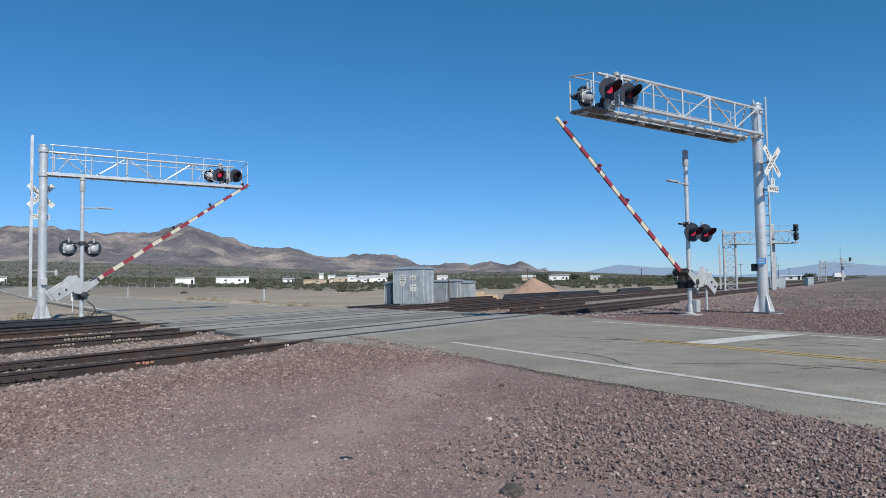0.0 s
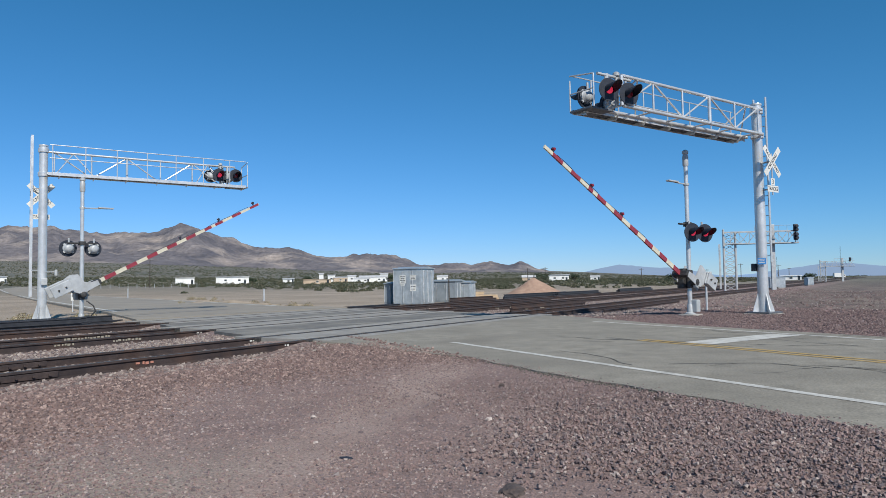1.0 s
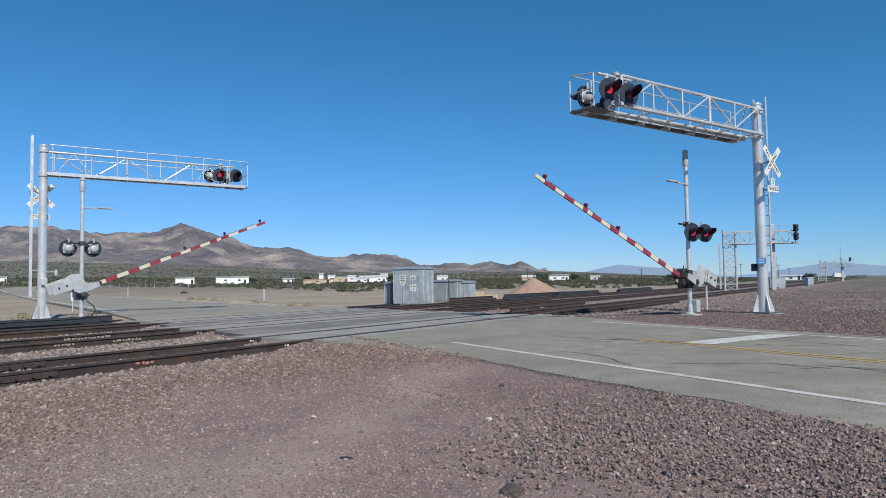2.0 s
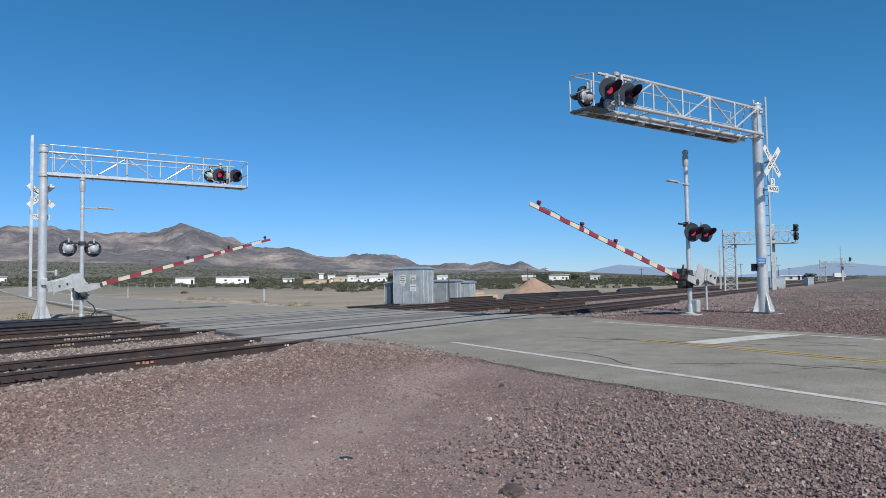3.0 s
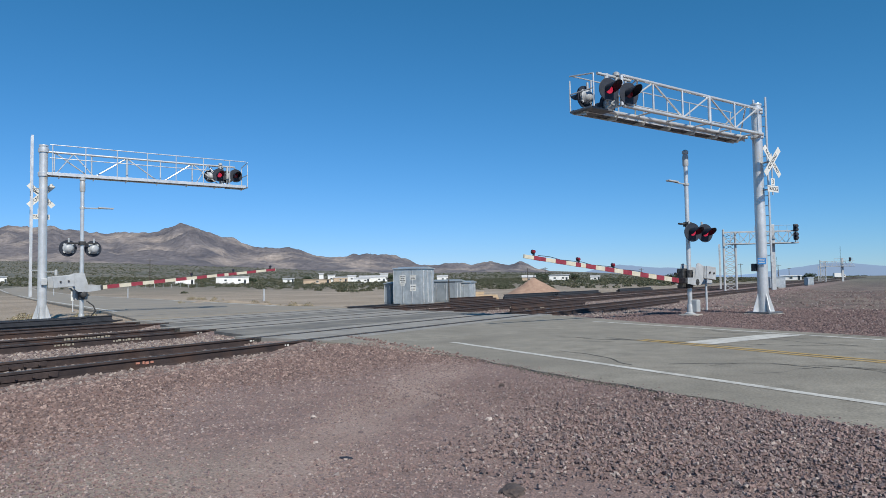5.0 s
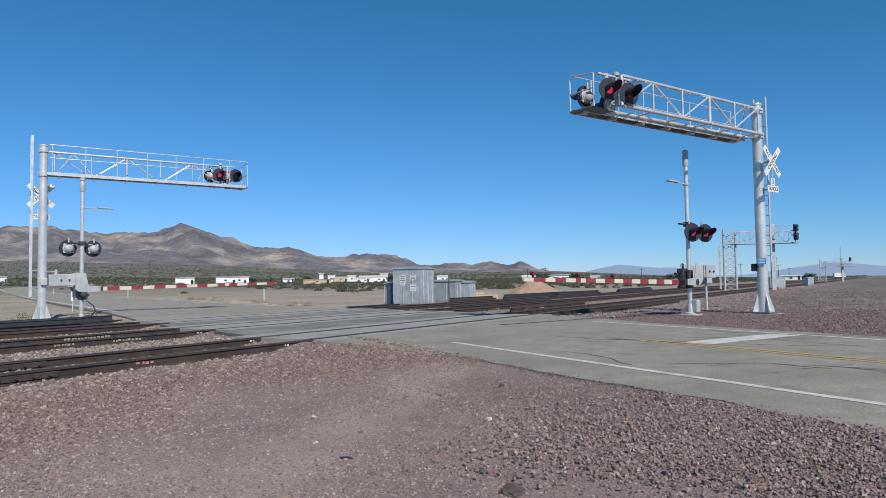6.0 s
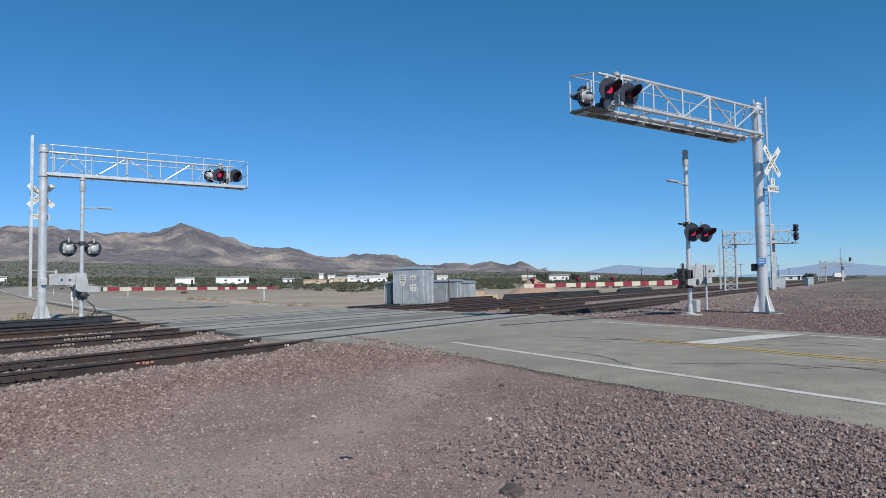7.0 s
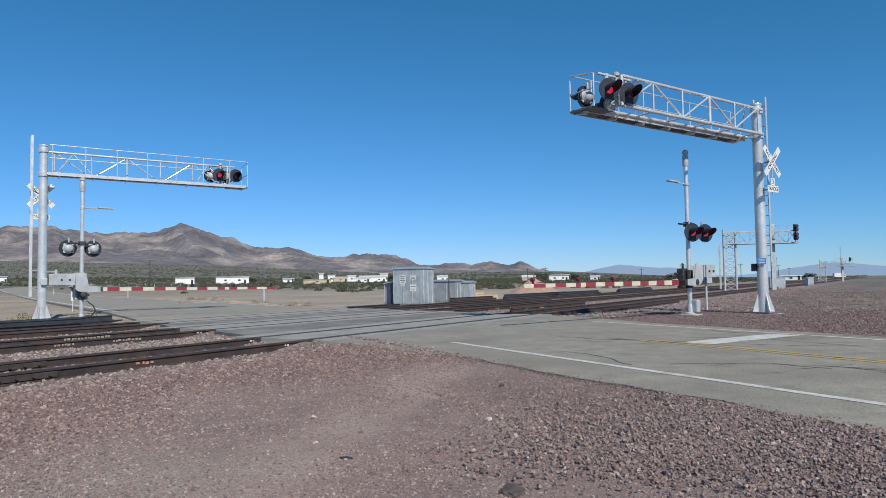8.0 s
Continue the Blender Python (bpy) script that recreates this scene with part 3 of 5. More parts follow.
def cantilever(name, m, length, mast_top, low, high, lamps, label, ladder_side, buck):
    """A cantilevered signal arm over the road: mast on gussets, triangular truss, walkway with rail, lamps."""
    g = empty(name, m, label, "signal gantry", "cantilever signals")
    part("foundation", boxed((0, 0, -0.09), (0.86, 0.86, 0.16), None, 0.015), CONCRETE, g, "square concrete footing")
    part("base_plate", boxed((0, 0, 0.02), (0.78, 0.78, 0.04), None, 0.006), GRATE, g)
    part("mast", rodded((0, 0, 0.04), (0, 0, mast_top), 0.165, 0.15, 32), ALU, g, "tall round bright aluminium mast", True)
    part("mast_cap", spin(bmesh.new(), [(0.165, mast_top - 0.03), (0.172, mast_top), (0.165, mast_top + 0.03), (0.05, mast_top + 0.06)], pose(0, 0, 0), 24), ALU, g, "", True)
    for i in range(4):
        a = i * 90 + 37.5
        part("gusset", prism(bmesh.new(), [(0.15, 0.04), (0.35, 0.04), (0.35, 0.08), (0.185, 0.58), (0.15, 0.60)], 0.018, pose(0, 0, 0, 0, 0, a + 22.5)), ALU, g)
    for z in (low, high):
        part("collar", spin(bmesh.new(), [(0.17, z - 0.09), (0.195, z - 0.08), (0.195, z + 0.08), (0.17, z + 0.09)], pose(0, 0, 0), 24), ALU, g, "", True)
    fy, by = 0.28, -0.34
    end = length - 0.85
    for y, z, r in ((fy, high, 0.045), (fy, low, 0.05), (by, low, 0.05)):
        part("chord", rodded((0.1, y * 0.85, z), (end if z == high else length - 0.9, y, z), r, seg=14), ALU, g, "", True)
    bays = 5
    step = (end - 0.4) / bays
    for i in range(bays + 1):
        x = 0.4 + i * step
        part("truss_post", rodded((x, fy, low), (x, fy, high), 0.05 if i in (2, bays) else 0.028, seg=10), ALU, g, "", True)
        part("cross_tie", rodded((x, fy, low), (x, by, low), 0.026, seg=8), ALU, g)
        if i < bays:
            a, b = ((low, high) if i % 2 else (high, low))
            part("diagonal", rodded((x, fy, a), (x + step, fy, b), 0.026, seg=8), ALU, g)
            if i in (0, bays - 1):
                part("diagonal", rodded((x, by, low), (x + step / 2, fy, high), 0.022, seg=8), ALU, g)
                part("diagonal", rodded((x + step / 2, fy, high), (x + step, by, low), 0.022, seg=8), ALU, g)
    # walkway on the track side, of bars on brackets
    y0, y1 = by - 0.02, by - 0.40
    walk_bm = bmesh.new()
    for i in range(16):
        box(walk_bm, ((length - 0.2) / 2 + 0.1, y0 - 0.38 * (i + 0.5) / 16, low - 0.06), (length - 0.2, 0.012, 0.04))
    for i in range(int((length - 0.2) / 0.2)):
        box(walk_bm, (0.2 + i * 0.2, (y0 + y1) / 2, low - 0.062), (0.012, 0.36, 0.03))
    part("walkway", walk_bm, GRATE, g, "grey steel grating walkway")
    for y in (y0, y1):
        part("walkway_edge", boxed(((length - 0.2) / 2 + 0.1, y, low - 0.06), (length - 0.2, 0.02, 0.12), None, 0.003), ALU, g)
    for i in range(7):
        x = 0.5 + i * (length - 0.7) / 6
        part("walkway_bracket", prism(bmesh.new(), [(by + 0.1, low - 0.05), (y1, low - 0.10), (y1, low - 0.13), (by - 0.02, low - 0.20)], 0.03, pose(x, 0, 0, 0, 0, 90)), ALU, g)
    for i in range(7):
        x = 0.25 + i * (length - 1.08) / 6
        part("rail_post", rodded((x, y1, low - 0.1), (x, y1, high + 0.12), 0.02, seg=8), ALU, g)
    for z, e in ((high + 0.12, length - 0.1), ((low + high) / 2 + 0.08, length - 1.75)):
        part("handrail", rodded((0.15, y1, z), (e, y1, z), 0.018, seg=8), ALU, g)
    # platform at the tip
    part("tip_platform", boxed((length - 0.42, y1 / 2, low - 0.08), (0.84, -y1, 0.05), None, 0.004), GRATE, g, "grating platform below the lamps")
    for y in (0.08, y1):
        part("rail_post", rodded((length - 0.02, y, low - 0.08), (length - 0.02, y, high - 0.02), 0.022, seg=8), ALU, g)
    part("handrail", rodded((length - 0.02, 0.08, high - 0.02), (length - 0.02, y1, high + 0.10), 0.02, seg=8), ALU, g)
    part("handrail", rodded((length - 0.02, 0.08, (low + high) / 2), (length - 0.02, y1, (low + high) / 2), 0.018, seg=8), ALU, g)
    for x, y, z, facing, lens_mat in lamps:
        lamp("flashing_lamp", x, y, z, facing, g, lens_mat, 0.30, -12 if facing > 0 else 0)
    xs = [l[0] for l in lamps]
    part("lamp_bar", rodded((min(xs) - 0.2, 0.12, high - 0.02), (max(xs) + 0.15, 0.12, high - 0.02), 0.04, seg=10), PALE, g, "", True)
    for x in (min(xs) + 0.35, max(xs) - 0.2):
        part("lamp_post", rodded((x, 0.12, low), (x, 0.12, high + 0.02), 0.05, seg=12), PALE, g, "", True)
    part("junction_cap", spin(bmesh.new(), [(0.06, 0), (0.09, 0.02), (0.09, 0.09), (0.04, 0.13)], pose(min(xs) + 0.35, 0.12, high), 14), PALE, g, "", True)
    ladder(g, *ladder_side)
    bx, by_, bz, facing = buck
    part("sign_arm", rodded((0, 0, bz), (bx, by_ + (0.03 if facing < 0 else -0.03), bz), 0.03, seg=8), PALE, g)
    part("sign_arm", rodded((0, 0, bz - 0.86), (bx, by_ + (0.03 if facing < 0 else -0.03), bz - 0.86), 0.025, seg=8), PALE, g)
    part("sign_post", boxed((bx, by_ + (0.012 if facing < 0 else -0.012), bz - 0.4), (0.05, 0.016, 1.3)), PALE, g)
    crossbuck(g, bx, by_, bz, facing, "3")
    return g


right_gantry = cantilever("signal_gantry", pose(10.04, 21.37, 0, 0, 0, 215), 7.6, 6.6, 5.6, 6.38,
                          [(6.57, 0.36, 5.90, 1, LENS_DIM), (7.33, 0.36, 5.90, 1, LENS_LIT), (6.41, -0.5, 5.82, -1, LENS_DIM), (7.28, -0.5, 5.92, -1, LENS_DIM)],
                          "bright aluminium cantilever signal gantry with round lamps", (-0.42, -0.12, 1.6, 6.9), (-0.006, 0.451, 4.72, 1))
left_gantry = cantilever("signal_gantry", pose(-15.82, 26.75, -0.1, 0, 0, 35), 8.0, 6.9, 5.76, 6.72,
                         [(6.66, 0.4, 6.26, 1, LENS_DIM), (7.4, 0.4, 6.28, 1, LENS_DIM), (6.79, -0.45, 6.20, -1, LENS_LIT), (7.53, -0.45, 6.22, -1, LENS_DIM)],
                         "aluminium cantilever signal gantry on the far side of the tracks", (-0.37, 0.44, 0.9, 7.35), (-0.05, 0.32, 4.95, -1))

# small things on the near mast
FACE = pose(0.165, 0.095, 0, 0, 0, -60)
part("sign", boxed((0.0, 0.03, 1.62), (0.24, 0.01, 0.2), FACE, 0.0), SIGNBLUE, right_gantry, "blue notice plate with unreadable white lines")
for i in range(3):
    part("notice_line", boxed((0.0, 0.037, 1.68 - 0.05 * i), (0.18 - 0.04 * (i % 2), 0.003, 0.018), FACE), SIGNWHITE, right_gantry)
part("junction_box", boxed((0.16, -0.17, 1.43), (0.14, 0.14, 0.24), None, 0.015), BLACK, right_gantry, "small black box on the mast")
part("bracket", rodded((0.0, 0.0, 1.63), (-0.42, -0.12, 1.66), 0.025, seg=8), PALE, right_gantry)
part("junction_box", boxed((0.05, -0.21, 1.50), (0.22, 0.14, 0.26), None, 0.015), PALE, left_gantry, "small grey box on the mast")
part("conduit_box", boxed((0.45, -0.25, 1.85), (0.1, 0.08, 0.24), None, 0.02), PALE, left_gantry)
part("bracket", rodded((0.0, 0.0, 1.88), (0.45, -0.25, 1.88), 0.02, seg=8), PALE, left_gantry)
part("bracket", rodded((0.0, 0.0, 1.95), (-0.37, 0.25, 1.95), 0.02, seg=8), PALE, left_gantry)
part("bracket", rodded((0.0, 0.0, 5.2), (-0.37, 0.25, 5.2), 0.02, seg=8), PALE, left_gantry)


# ---------------------------------------------------------------- crossing gates
def gate(m, length, lamp_side, label, mech_dark, top_style):
    """A gate: base, mast, drive housing, lamps, and the arm, which turns about the pivot one metre up."""
    g = empty("crossing_gate", m, label, "crossing gate", "crossing gates")
    part("footing", boxed((0, 0, -0.05), (0.56, 0.5, 0.14), None, 0.012), CONCRETE, g, "concrete footing")
    part("base_flange", spin(bmesh.new(), [(0.17, 0.02), (0.17, 0.05), (0.10, 0.08), (0.09, 0.3), (0.08, 0.32)], pose(0, 0, 0), 16), PALE, g, "", True)
    part("mast", rodded((0, 0, 0.1), (0, 0, 4.95), 0.07, 0.062, 20), ALU, g, "slender pale metal mast", True)
    part("mast_cap", spin(bmesh.new(), [(0.075, 4.62), (0.09, 4.66), (0.09, 4.92), (0.07, 5.0), (0.095, 5.02), (0.095, 5.1), (0.04, 5.14)], pose(0, 0, 0), 16), PALE, g, "", True)
    part("mast_band", spin(bmesh.new(), [(0.07, 4.01), (0.085, 4.015), (0.085, 4.085), (0.07, 4.09)], pose(0, 0, 0), 16), PALE, g, "", True)
    part("light_arm", rodded((0, 0, 4.05), (0.9, 0, 4.08), 0.022, seg=8), PALE, g)
    part("strip_light", boxed((0.78, 0, 4.09), (0.52, 0.14, 0.05), None, 0.02), PALE, g, "flat white lamp head on an arm")
    # drive housing
    part("drive_housing", boxed((0.02, -0.18 * lamp_side, 1.12), (0.42, 0.22, 0.62), None, 0.03), DARKMECH if mech_dark else PALE, g, "gate drive housing")
    part("drive_cover", boxed((-0.05, -0.31 * lamp_side, 1.12), (0.3, 0.06, 0.44), None, 0.02), DARKMECH if mech_dark else PALE, g)
    part("clamp", spin(bmesh.new(), [(0.07, 0.82), (0.11, 0.84), (0.11, 1.36), (0.07, 1.38)], pose(0, 0, 0), 14), DARKMECH, g, "", True)
    for i in range(3):
        part("clamp_bolt", rodded((0.10, -0.28 * lamp_side, 0.95 + 0.15 * i), (0.34, -0.28 * lamp_side, 0.98 + 0.15 * i), 0.035, seg=8), DARKMECH, g)
    part("hub", spin(bmesh.new(), [(0.08, -0.29), (0.10, -0.28), (0.10, 0.28), (0.08, 0.29)], pose(0, 0, 1.0, 90), 18), DARKMECH, g, "", True)
    # flashing lamps on a cross bar
    part("lamp_bar", rodded((-0.5, 0.0, 2.80), (0.5, 0.0, 2.80), 0.03, seg=10), DARKMECH, g)
    part("lamp_hub", boxed((0, 0, 2.80), (0.2, 0.2, 0.14), None, 0.02), DARKMECH, g)
    return g


def gate_arm(g, length, start, y, stripes, lamps):
    """The striped arm with its bracket and counterweight; its origin is the pivot."""
    h0, h1 = 0.14, 0.09
    arm = part("gate_arm", prism(bmesh.new(), [(start, -h0 / 2), (length, -h1 / 2), (length, h1 / 2), (start, h0 / 2)], 0.045, pose(0, y, 0)), WHITETAPE, g, "red and white striped boom")
    for c, w in stripes:
        hh = h1 + (h0 - h1) * (length - c) / (length - start)
        part("red_stripe", boxed((c, y, 0), (w, 0.052, hh + 0.004)), REDTAPE, arm)
    wire = bmesh.new()
    last = Vector((length - 0.5, y, h1 / 2 + 0.03))
    for i in range(1, 13):
        q = Vector((length - 0.5 - i * 0.42, y + 0.01, h1 / 2 + 0.025 + 0.02 * math.sin(i * 2.1)))
        rod(wire, last, q, 0.008, seg=6)
        last = q
    part("cable", wire, DARKMECH, arm, "thin black cable")
    for x in lamps:
        hz = h1 / 2 + 0.01
        l = part("arm_lamp", spin(bmesh.new(), [(0.025, -0.035), (0.040, -0.03), (0.043, 0.0), (0.040, 0.03), (0.025, 0.035)], pose(x, y, hz + 0.095, 90), 16), LAMPRED, arm, "small round red lamp", True)
        part("lamp_foot", boxed((x, y, hz + 0.02), (0.04, 0.045, 0.08), None, 0.008), BLACK, l)
        part("lamp_rim", spin(bmesh.new(), [(0.036, -0.012), (0.052, -0.01), (0.052, 0.01), (0.036, 0.012)], pose(x, y - 0.045, hz + 0.095, 90), 16), BLACK, l)
    side = [(-0.36, 0.10), (-0.30, 0.54), (-0.05, 0.60), (0.06, 0.56), (0.15, 0.13), (0.54, 0.09), (0.54, -0.09), (0.02, -0.11), (-0.2, -0.06)]
    for dy in (-0.26, 0.26):
        part("arm_bracket", prism(bmesh.new(), side, 0.02, pose(0, y + dy, 0)), PALE, arm, "pale cast bracket")
    part("arm_clamp", boxed((0.54, y, 0), (0.2, 0.5, 0.16), None, 0.02), DARKMECH, arm)
    for dy in (-0.30, 0.30):
        for i in range(3):
            part("counterweight", boxed((-0.64, y + dy + (i - 1) * 0.055, 0.34), (0.66 - 0.06 * i, 0.05, 0.40), None, 0.02), PALE, arm, "pale counterweight plate")
        part("weight_bolt", rodded((-0.5, y + dy - 0.12, 0.34), (-0.5, y + dy + 0.12, 0.34), 0.03, seg=8), DARKMECH, arm)
        part("weight_bolt", rodded((-0.75, y + dy - 0.12, 0.34), (-0.75, y + dy + 0.12, 0.34), 0.03, seg=8), DARKMECH, arm)
    return arm


right_gate = gate(pose(7.63, 21.08, 0, 0, 0, 220), 7.46, 1, "crossing gate with red lamps, its striped boom coming down", True, 0)
left_gate = gate(pose(-12.72, 23.86, -0.1, 0, 0, 45), 7.9, -1, "crossing gate seen from behind, its striped boom coming down", False, 1)
lamp("flashing_lamp", -0.58, 0.25, 2.53, 1, right_gate, LENS_LIT, 0.29, -22)
lamp("flashing_lamp", 0.17, 0.25, 2.53, 1, right_gate, LENS_LIT, 0.29, -22)
lamp("flashing_lamp", 0.42, 0.18, 2.62, 1, left_gate, LENS_DIM, 0.29)
lamp("flashing_lamp", -0.40, 0.18, 2.62, 1, left_gate, LENS_DIM, 0.29)
right_arm = gate_arm(right_gate, 7.46, 0.42, 0.0, [(0.82 + 0.818 * i, 0.41) for i in range(6)] + [(5.43, 0.2), (6.12, 0.41), (6.91, 0.43)], (7.12, 5.4, 3.9))
left_arm = gate_arm(left_gate, 7.75, 0.42, 0.0, [(1.06 + 0.84 * i, 0.42) for i in range(5)] + [(5.22, 0.32), (5.74, 0.36), (6.60, 0.43), (7.51, 0.44)], (7.5, 5.78, 4.0))
part("cable_box", boxed((-0.08, 0.14, 0.27), (0.22, 0.2, 0.38), None, 0.03), PALE, right_gate, "grey cable box at the foot")
hose = bmesh.new()
pts = [Vector((0.1, -0.2, 0.78)), Vector((0.3, -0.3, 0.6)), Vector((0.36, -0.32, 0.42)), Vector((0.2, -0.25, 0.2)), Vector((0.06, -0.12, 0.1))]
for a, b in zip(pts, pts[1:]):
    rod(hose, a, b, 0.022, seg=8)
part("hose", hose, DARKMECH, left_gate, "black cable hose")


def relay_box():
    m = pose(9.35, 24.2, -0.13, 0, 0, 205)
    b = empty("relay_box", m, "small grey relay box on a slim post", "relay box")
    part("post", rodded((0, 0, 0), (0, 0, 1.1), 0.035, seg=10), GALV, b)
    part("box", boxed((0, 0.0, 1.25), (0.36, 0.22, 0.46), None, 0.02), PALE, b, "pale grey box with a lid")
    part("lid", boxed((0, 0.13, 1.25), (0.3, 0.03, 0.38), None, 0.01), PALE, b)
    part("hinge", boxed((0.15, 0.14, 1.36), (0.03, 0.03, 0.08)), DARKMECH, b)


relay_box()


# ---------------------------------------------------------------- signal cabinets
def cabinet(name, m, w, d, h, mat, label, doors, notices=()):
    c = empty(name, m, label, "equipment cabinet", "equipment cabinets")
    part("plinth", boxed((0, 0, 0.06), (w - 0.06, d - 0.06, 0.12), None, 0.01), CONCRETE, c)
    part("body", boxed((0, 0, 0.1 + h / 2), (w, d, h), None, 0.015), mat, c)
    part("roof", prism(bmesh.new(), [(-d / 2 - 0.08, h + 0.1), (d / 2 + 0.08, h + 0.1), (d / 2 + 0.08, h + 0.14), (0, h + 0.24), (-d / 2 - 0.08, h + 0.14)], w + 0.12, pose(0, 0, 0, 0, 0, 90)), mat, c, "shallow pitched metal roof")
    step = w / doors
    for i in range(doors):
        x = -w / 2 + step * (i + 0.5)
        dr = part("door", boxed((x, -d / 2 - 0.012, 0.1 + h / 2), (step - 0.05, 0.024, h - 0.16), None, 0.006), mat, c, "flat metal door")
        part("handle", rodded((x + step * 0.36, -d / 2 - 0.05, 1.0), (x + step * 0.36, -d / 2 - 0.05, 1.22), 0.014, seg=8), GALV, dr)
        part("rib", boxed((x - step * 0.44, -d / 2 - 0.03, 0.1 + h / 2), (0.03, 0.02, h - 0.2)), GALV, dr)
    for k in range(3):
        part("side_rib", boxed((w / 2 + 0.015, -d / 2 + d * (k + 0.5) / 3, 0.1 + h / 2), (0.03, 0.05, h - 0.2), None, 0.005), GALV, c)
    for x, z, sw, sh, lines in notices:
        s = part("notice", boxed((x, -d / 2 - 0.03, z), (sw, 0.006, sh)), SIGNWHITE, c, "white notice with lines of print")
        for i in range(lines):
            part("print_line", boxed((x, -d / 2 - 0.034, z + sh / 2 - sh * (i + 0.8) / (lines + 0.6)), (sw * (0.78 - 0.16 * (i % 2)), 0.002, sh * 0.09)), BLACK, s)
    return c


cabinet("equipment_cabinet", pose(-1.85, 42.3, -0.28, 0, 0, -25), 1.95, 1.75, 2.15, CABINET, "silvery metal signal cabinet with white notices", 3,
        [(-0.3, 1.62, 0.42, 0.5, 4), (0.42, 1.74, 0.36, 0.28, 3), (0.42, 1.1, 0.40, 0.4, 2), (-0.3, 1.3, 0.3, 0.12, 1)])
cabinet("equipment_cabinet", pose(-3.25, 43.6, -0.28, 0, 0, -25), 0.5, 1.4, 1.25, CABINET2, "narrow dark grey metal cabinet", 1)
cabinet("equipment_cabinet", pose(0.15, 45.8, -0.28, 0, 0, -25), 2.1, 1.5, 1.35, CABINET2, "low grey painted metal cabinet", 3)
cabinet("equipment_cabinet", pose(1.55, 45.9, -0.28, 0, 0, -25), 0.9, 1.0, 1.25, CABINET, "low pale metal cabinet", 2)


# ---------------------------------------------------------------- stacked and loose rails, timber, posts
def rail_stack(t0, t1, n, z, rows, mat, label, lying=False):
    s = empty("rail_stack", pose(0, 0, 0), label, "stacked rails", "stacked rails")
    for k, layer in enumerate(rows):
        for i in range(layer):
            sweep("rail", HEAD, t0 + 0.22 * math.sin(i * 2.1 + k), t1 - 0.35 * ((i + k) % 3), n + (i - layer / 2) * 0.15, mat, s, z=z + 0.17 * (k + 1))
    return s


rail_stack(-20, 12.6, 22.5, -0.19, (4, 4), STEELBLUE, "stack of dark new steel rails beside the far track")
rail_stack(-20, 14.2, 23.15, -0.19, (2, 1), STEELBLUE, "pair of dark steel rails lying beside the stack")
rail_stack(25.8, 30.0, 19.4 + 3.2, -0.18, (3,), STEELBLUE, "short dark rails lying by the signal cabinet")
rail_stack(35, 41, 22.5, -0.18, (2, 1), RUST, "loose rusty rails lying by the track")
rail_stack(44, 56, 23.5, -0.18, (2, 1), STEELBLUE, "dark rails lying beyond the tracks")
rail_stack(52, 62, 22.8, -0.18, (3, 2), STEELBLUE, "dark rails stacked beyond the tracks")
rail_stack(70, 82, 23.6, -0.18, (3, 2), STEELBLUE, "long dark rails stacked beyond the tracks")


rail_stack(24.8, 36.0, 9.0, -0.19, (1,), RUST, "single loose rusty rail lying on the ballast")
rail_stack(25.2, 33.5, 13.2, -0.19, (2, 1), RUST, "loose rusty rails lying between two tracks")
rail_stack(27.5, 39.0, 17.6, -0.19, (2,), RUST, "pair of rusty rails lying between two tracks")


def joint_bar(t, n, side):
    j = empty("joint_bar", pose(*tn(t, n + side * 0.03, -0.09), 0, 0, 57), "bolted steel joint bar on a rail", "joint bar", "joint bars")
    part("bar", boxed((0, 0, 0), (0.92, 0.02, 0.085), None, 0.006), RUST, j)
    for i in range(4):
        part("bolt", rodded((-0.33 + i * 0.22, -0.02, 0), (-0.33 + i * 0.22, -0.045, 0), 0.018, seg=6), RUST, j)


joint_bar(4.7, 9.95, -1)
joint_bar(5.3, 11.455, -1)
joint_bar(29.5, 9.95, -1)


def marks(t, n, z, k, seedv, colour):
    """Unreadable painted marks on a rail's web."""
    ob = empty("rail_marking", pose(*tn(t, n - 0.016, z), 0, 0, 57), "unreadable painted marks on a rail web", "rail marking", "rail markings")
    rg = random.Random(seedv)
    x = 0
    for i in range(k):
        w = rg.uniform(0.03, 0.07)
        part("mark", boxed((x, 0, rg.uniform(-0.008, 0.008)), (w, 0.003, rg.uniform(0.03, 0.05))), colour, ob)
        x += w + 0.03
    return ob


CHALK = surface("faded_chalk_marks", (0.26, 0.235, 0.185), (0.34, 0.31, 0.25), scale=9, rough=0.9)
ORANGE = surface("faded_orange_paint", (0.40, 0.17, 0.12), (0.48, 0.22, 0.16), scale=8, rough=0.8)
marks(6.4, 9.95, -0.085, 4, 2, ORANGE)
marks(9.55, 9.95, -0.06, 2, 21, SIGNWHITE)
marks(10.0, 11.455, -0.06, 2, 22, SIGNWHITE)
marks(11.15, 14.75, -0.06, 2, 23, SIGNWHITE)
marks(7.6, 14.75, -0.085, 6, 3, CHALK)
marks(8.9, 14.75, -0.085, 9, 4, CHALK)
marks(8.6, 16.255, -0.085, 14, 5, CHALK)
marks(27.0, 14.75, -0.085, 4, 6, CHALK)
marks(28.4, 14.75, -0.085, 5, 7, CHALK)
marks(26.5, 13.05, -0.085, 4, 8, CHALK)
marks(28.0, 13.05, -0.085, 6, 9, CHALK)


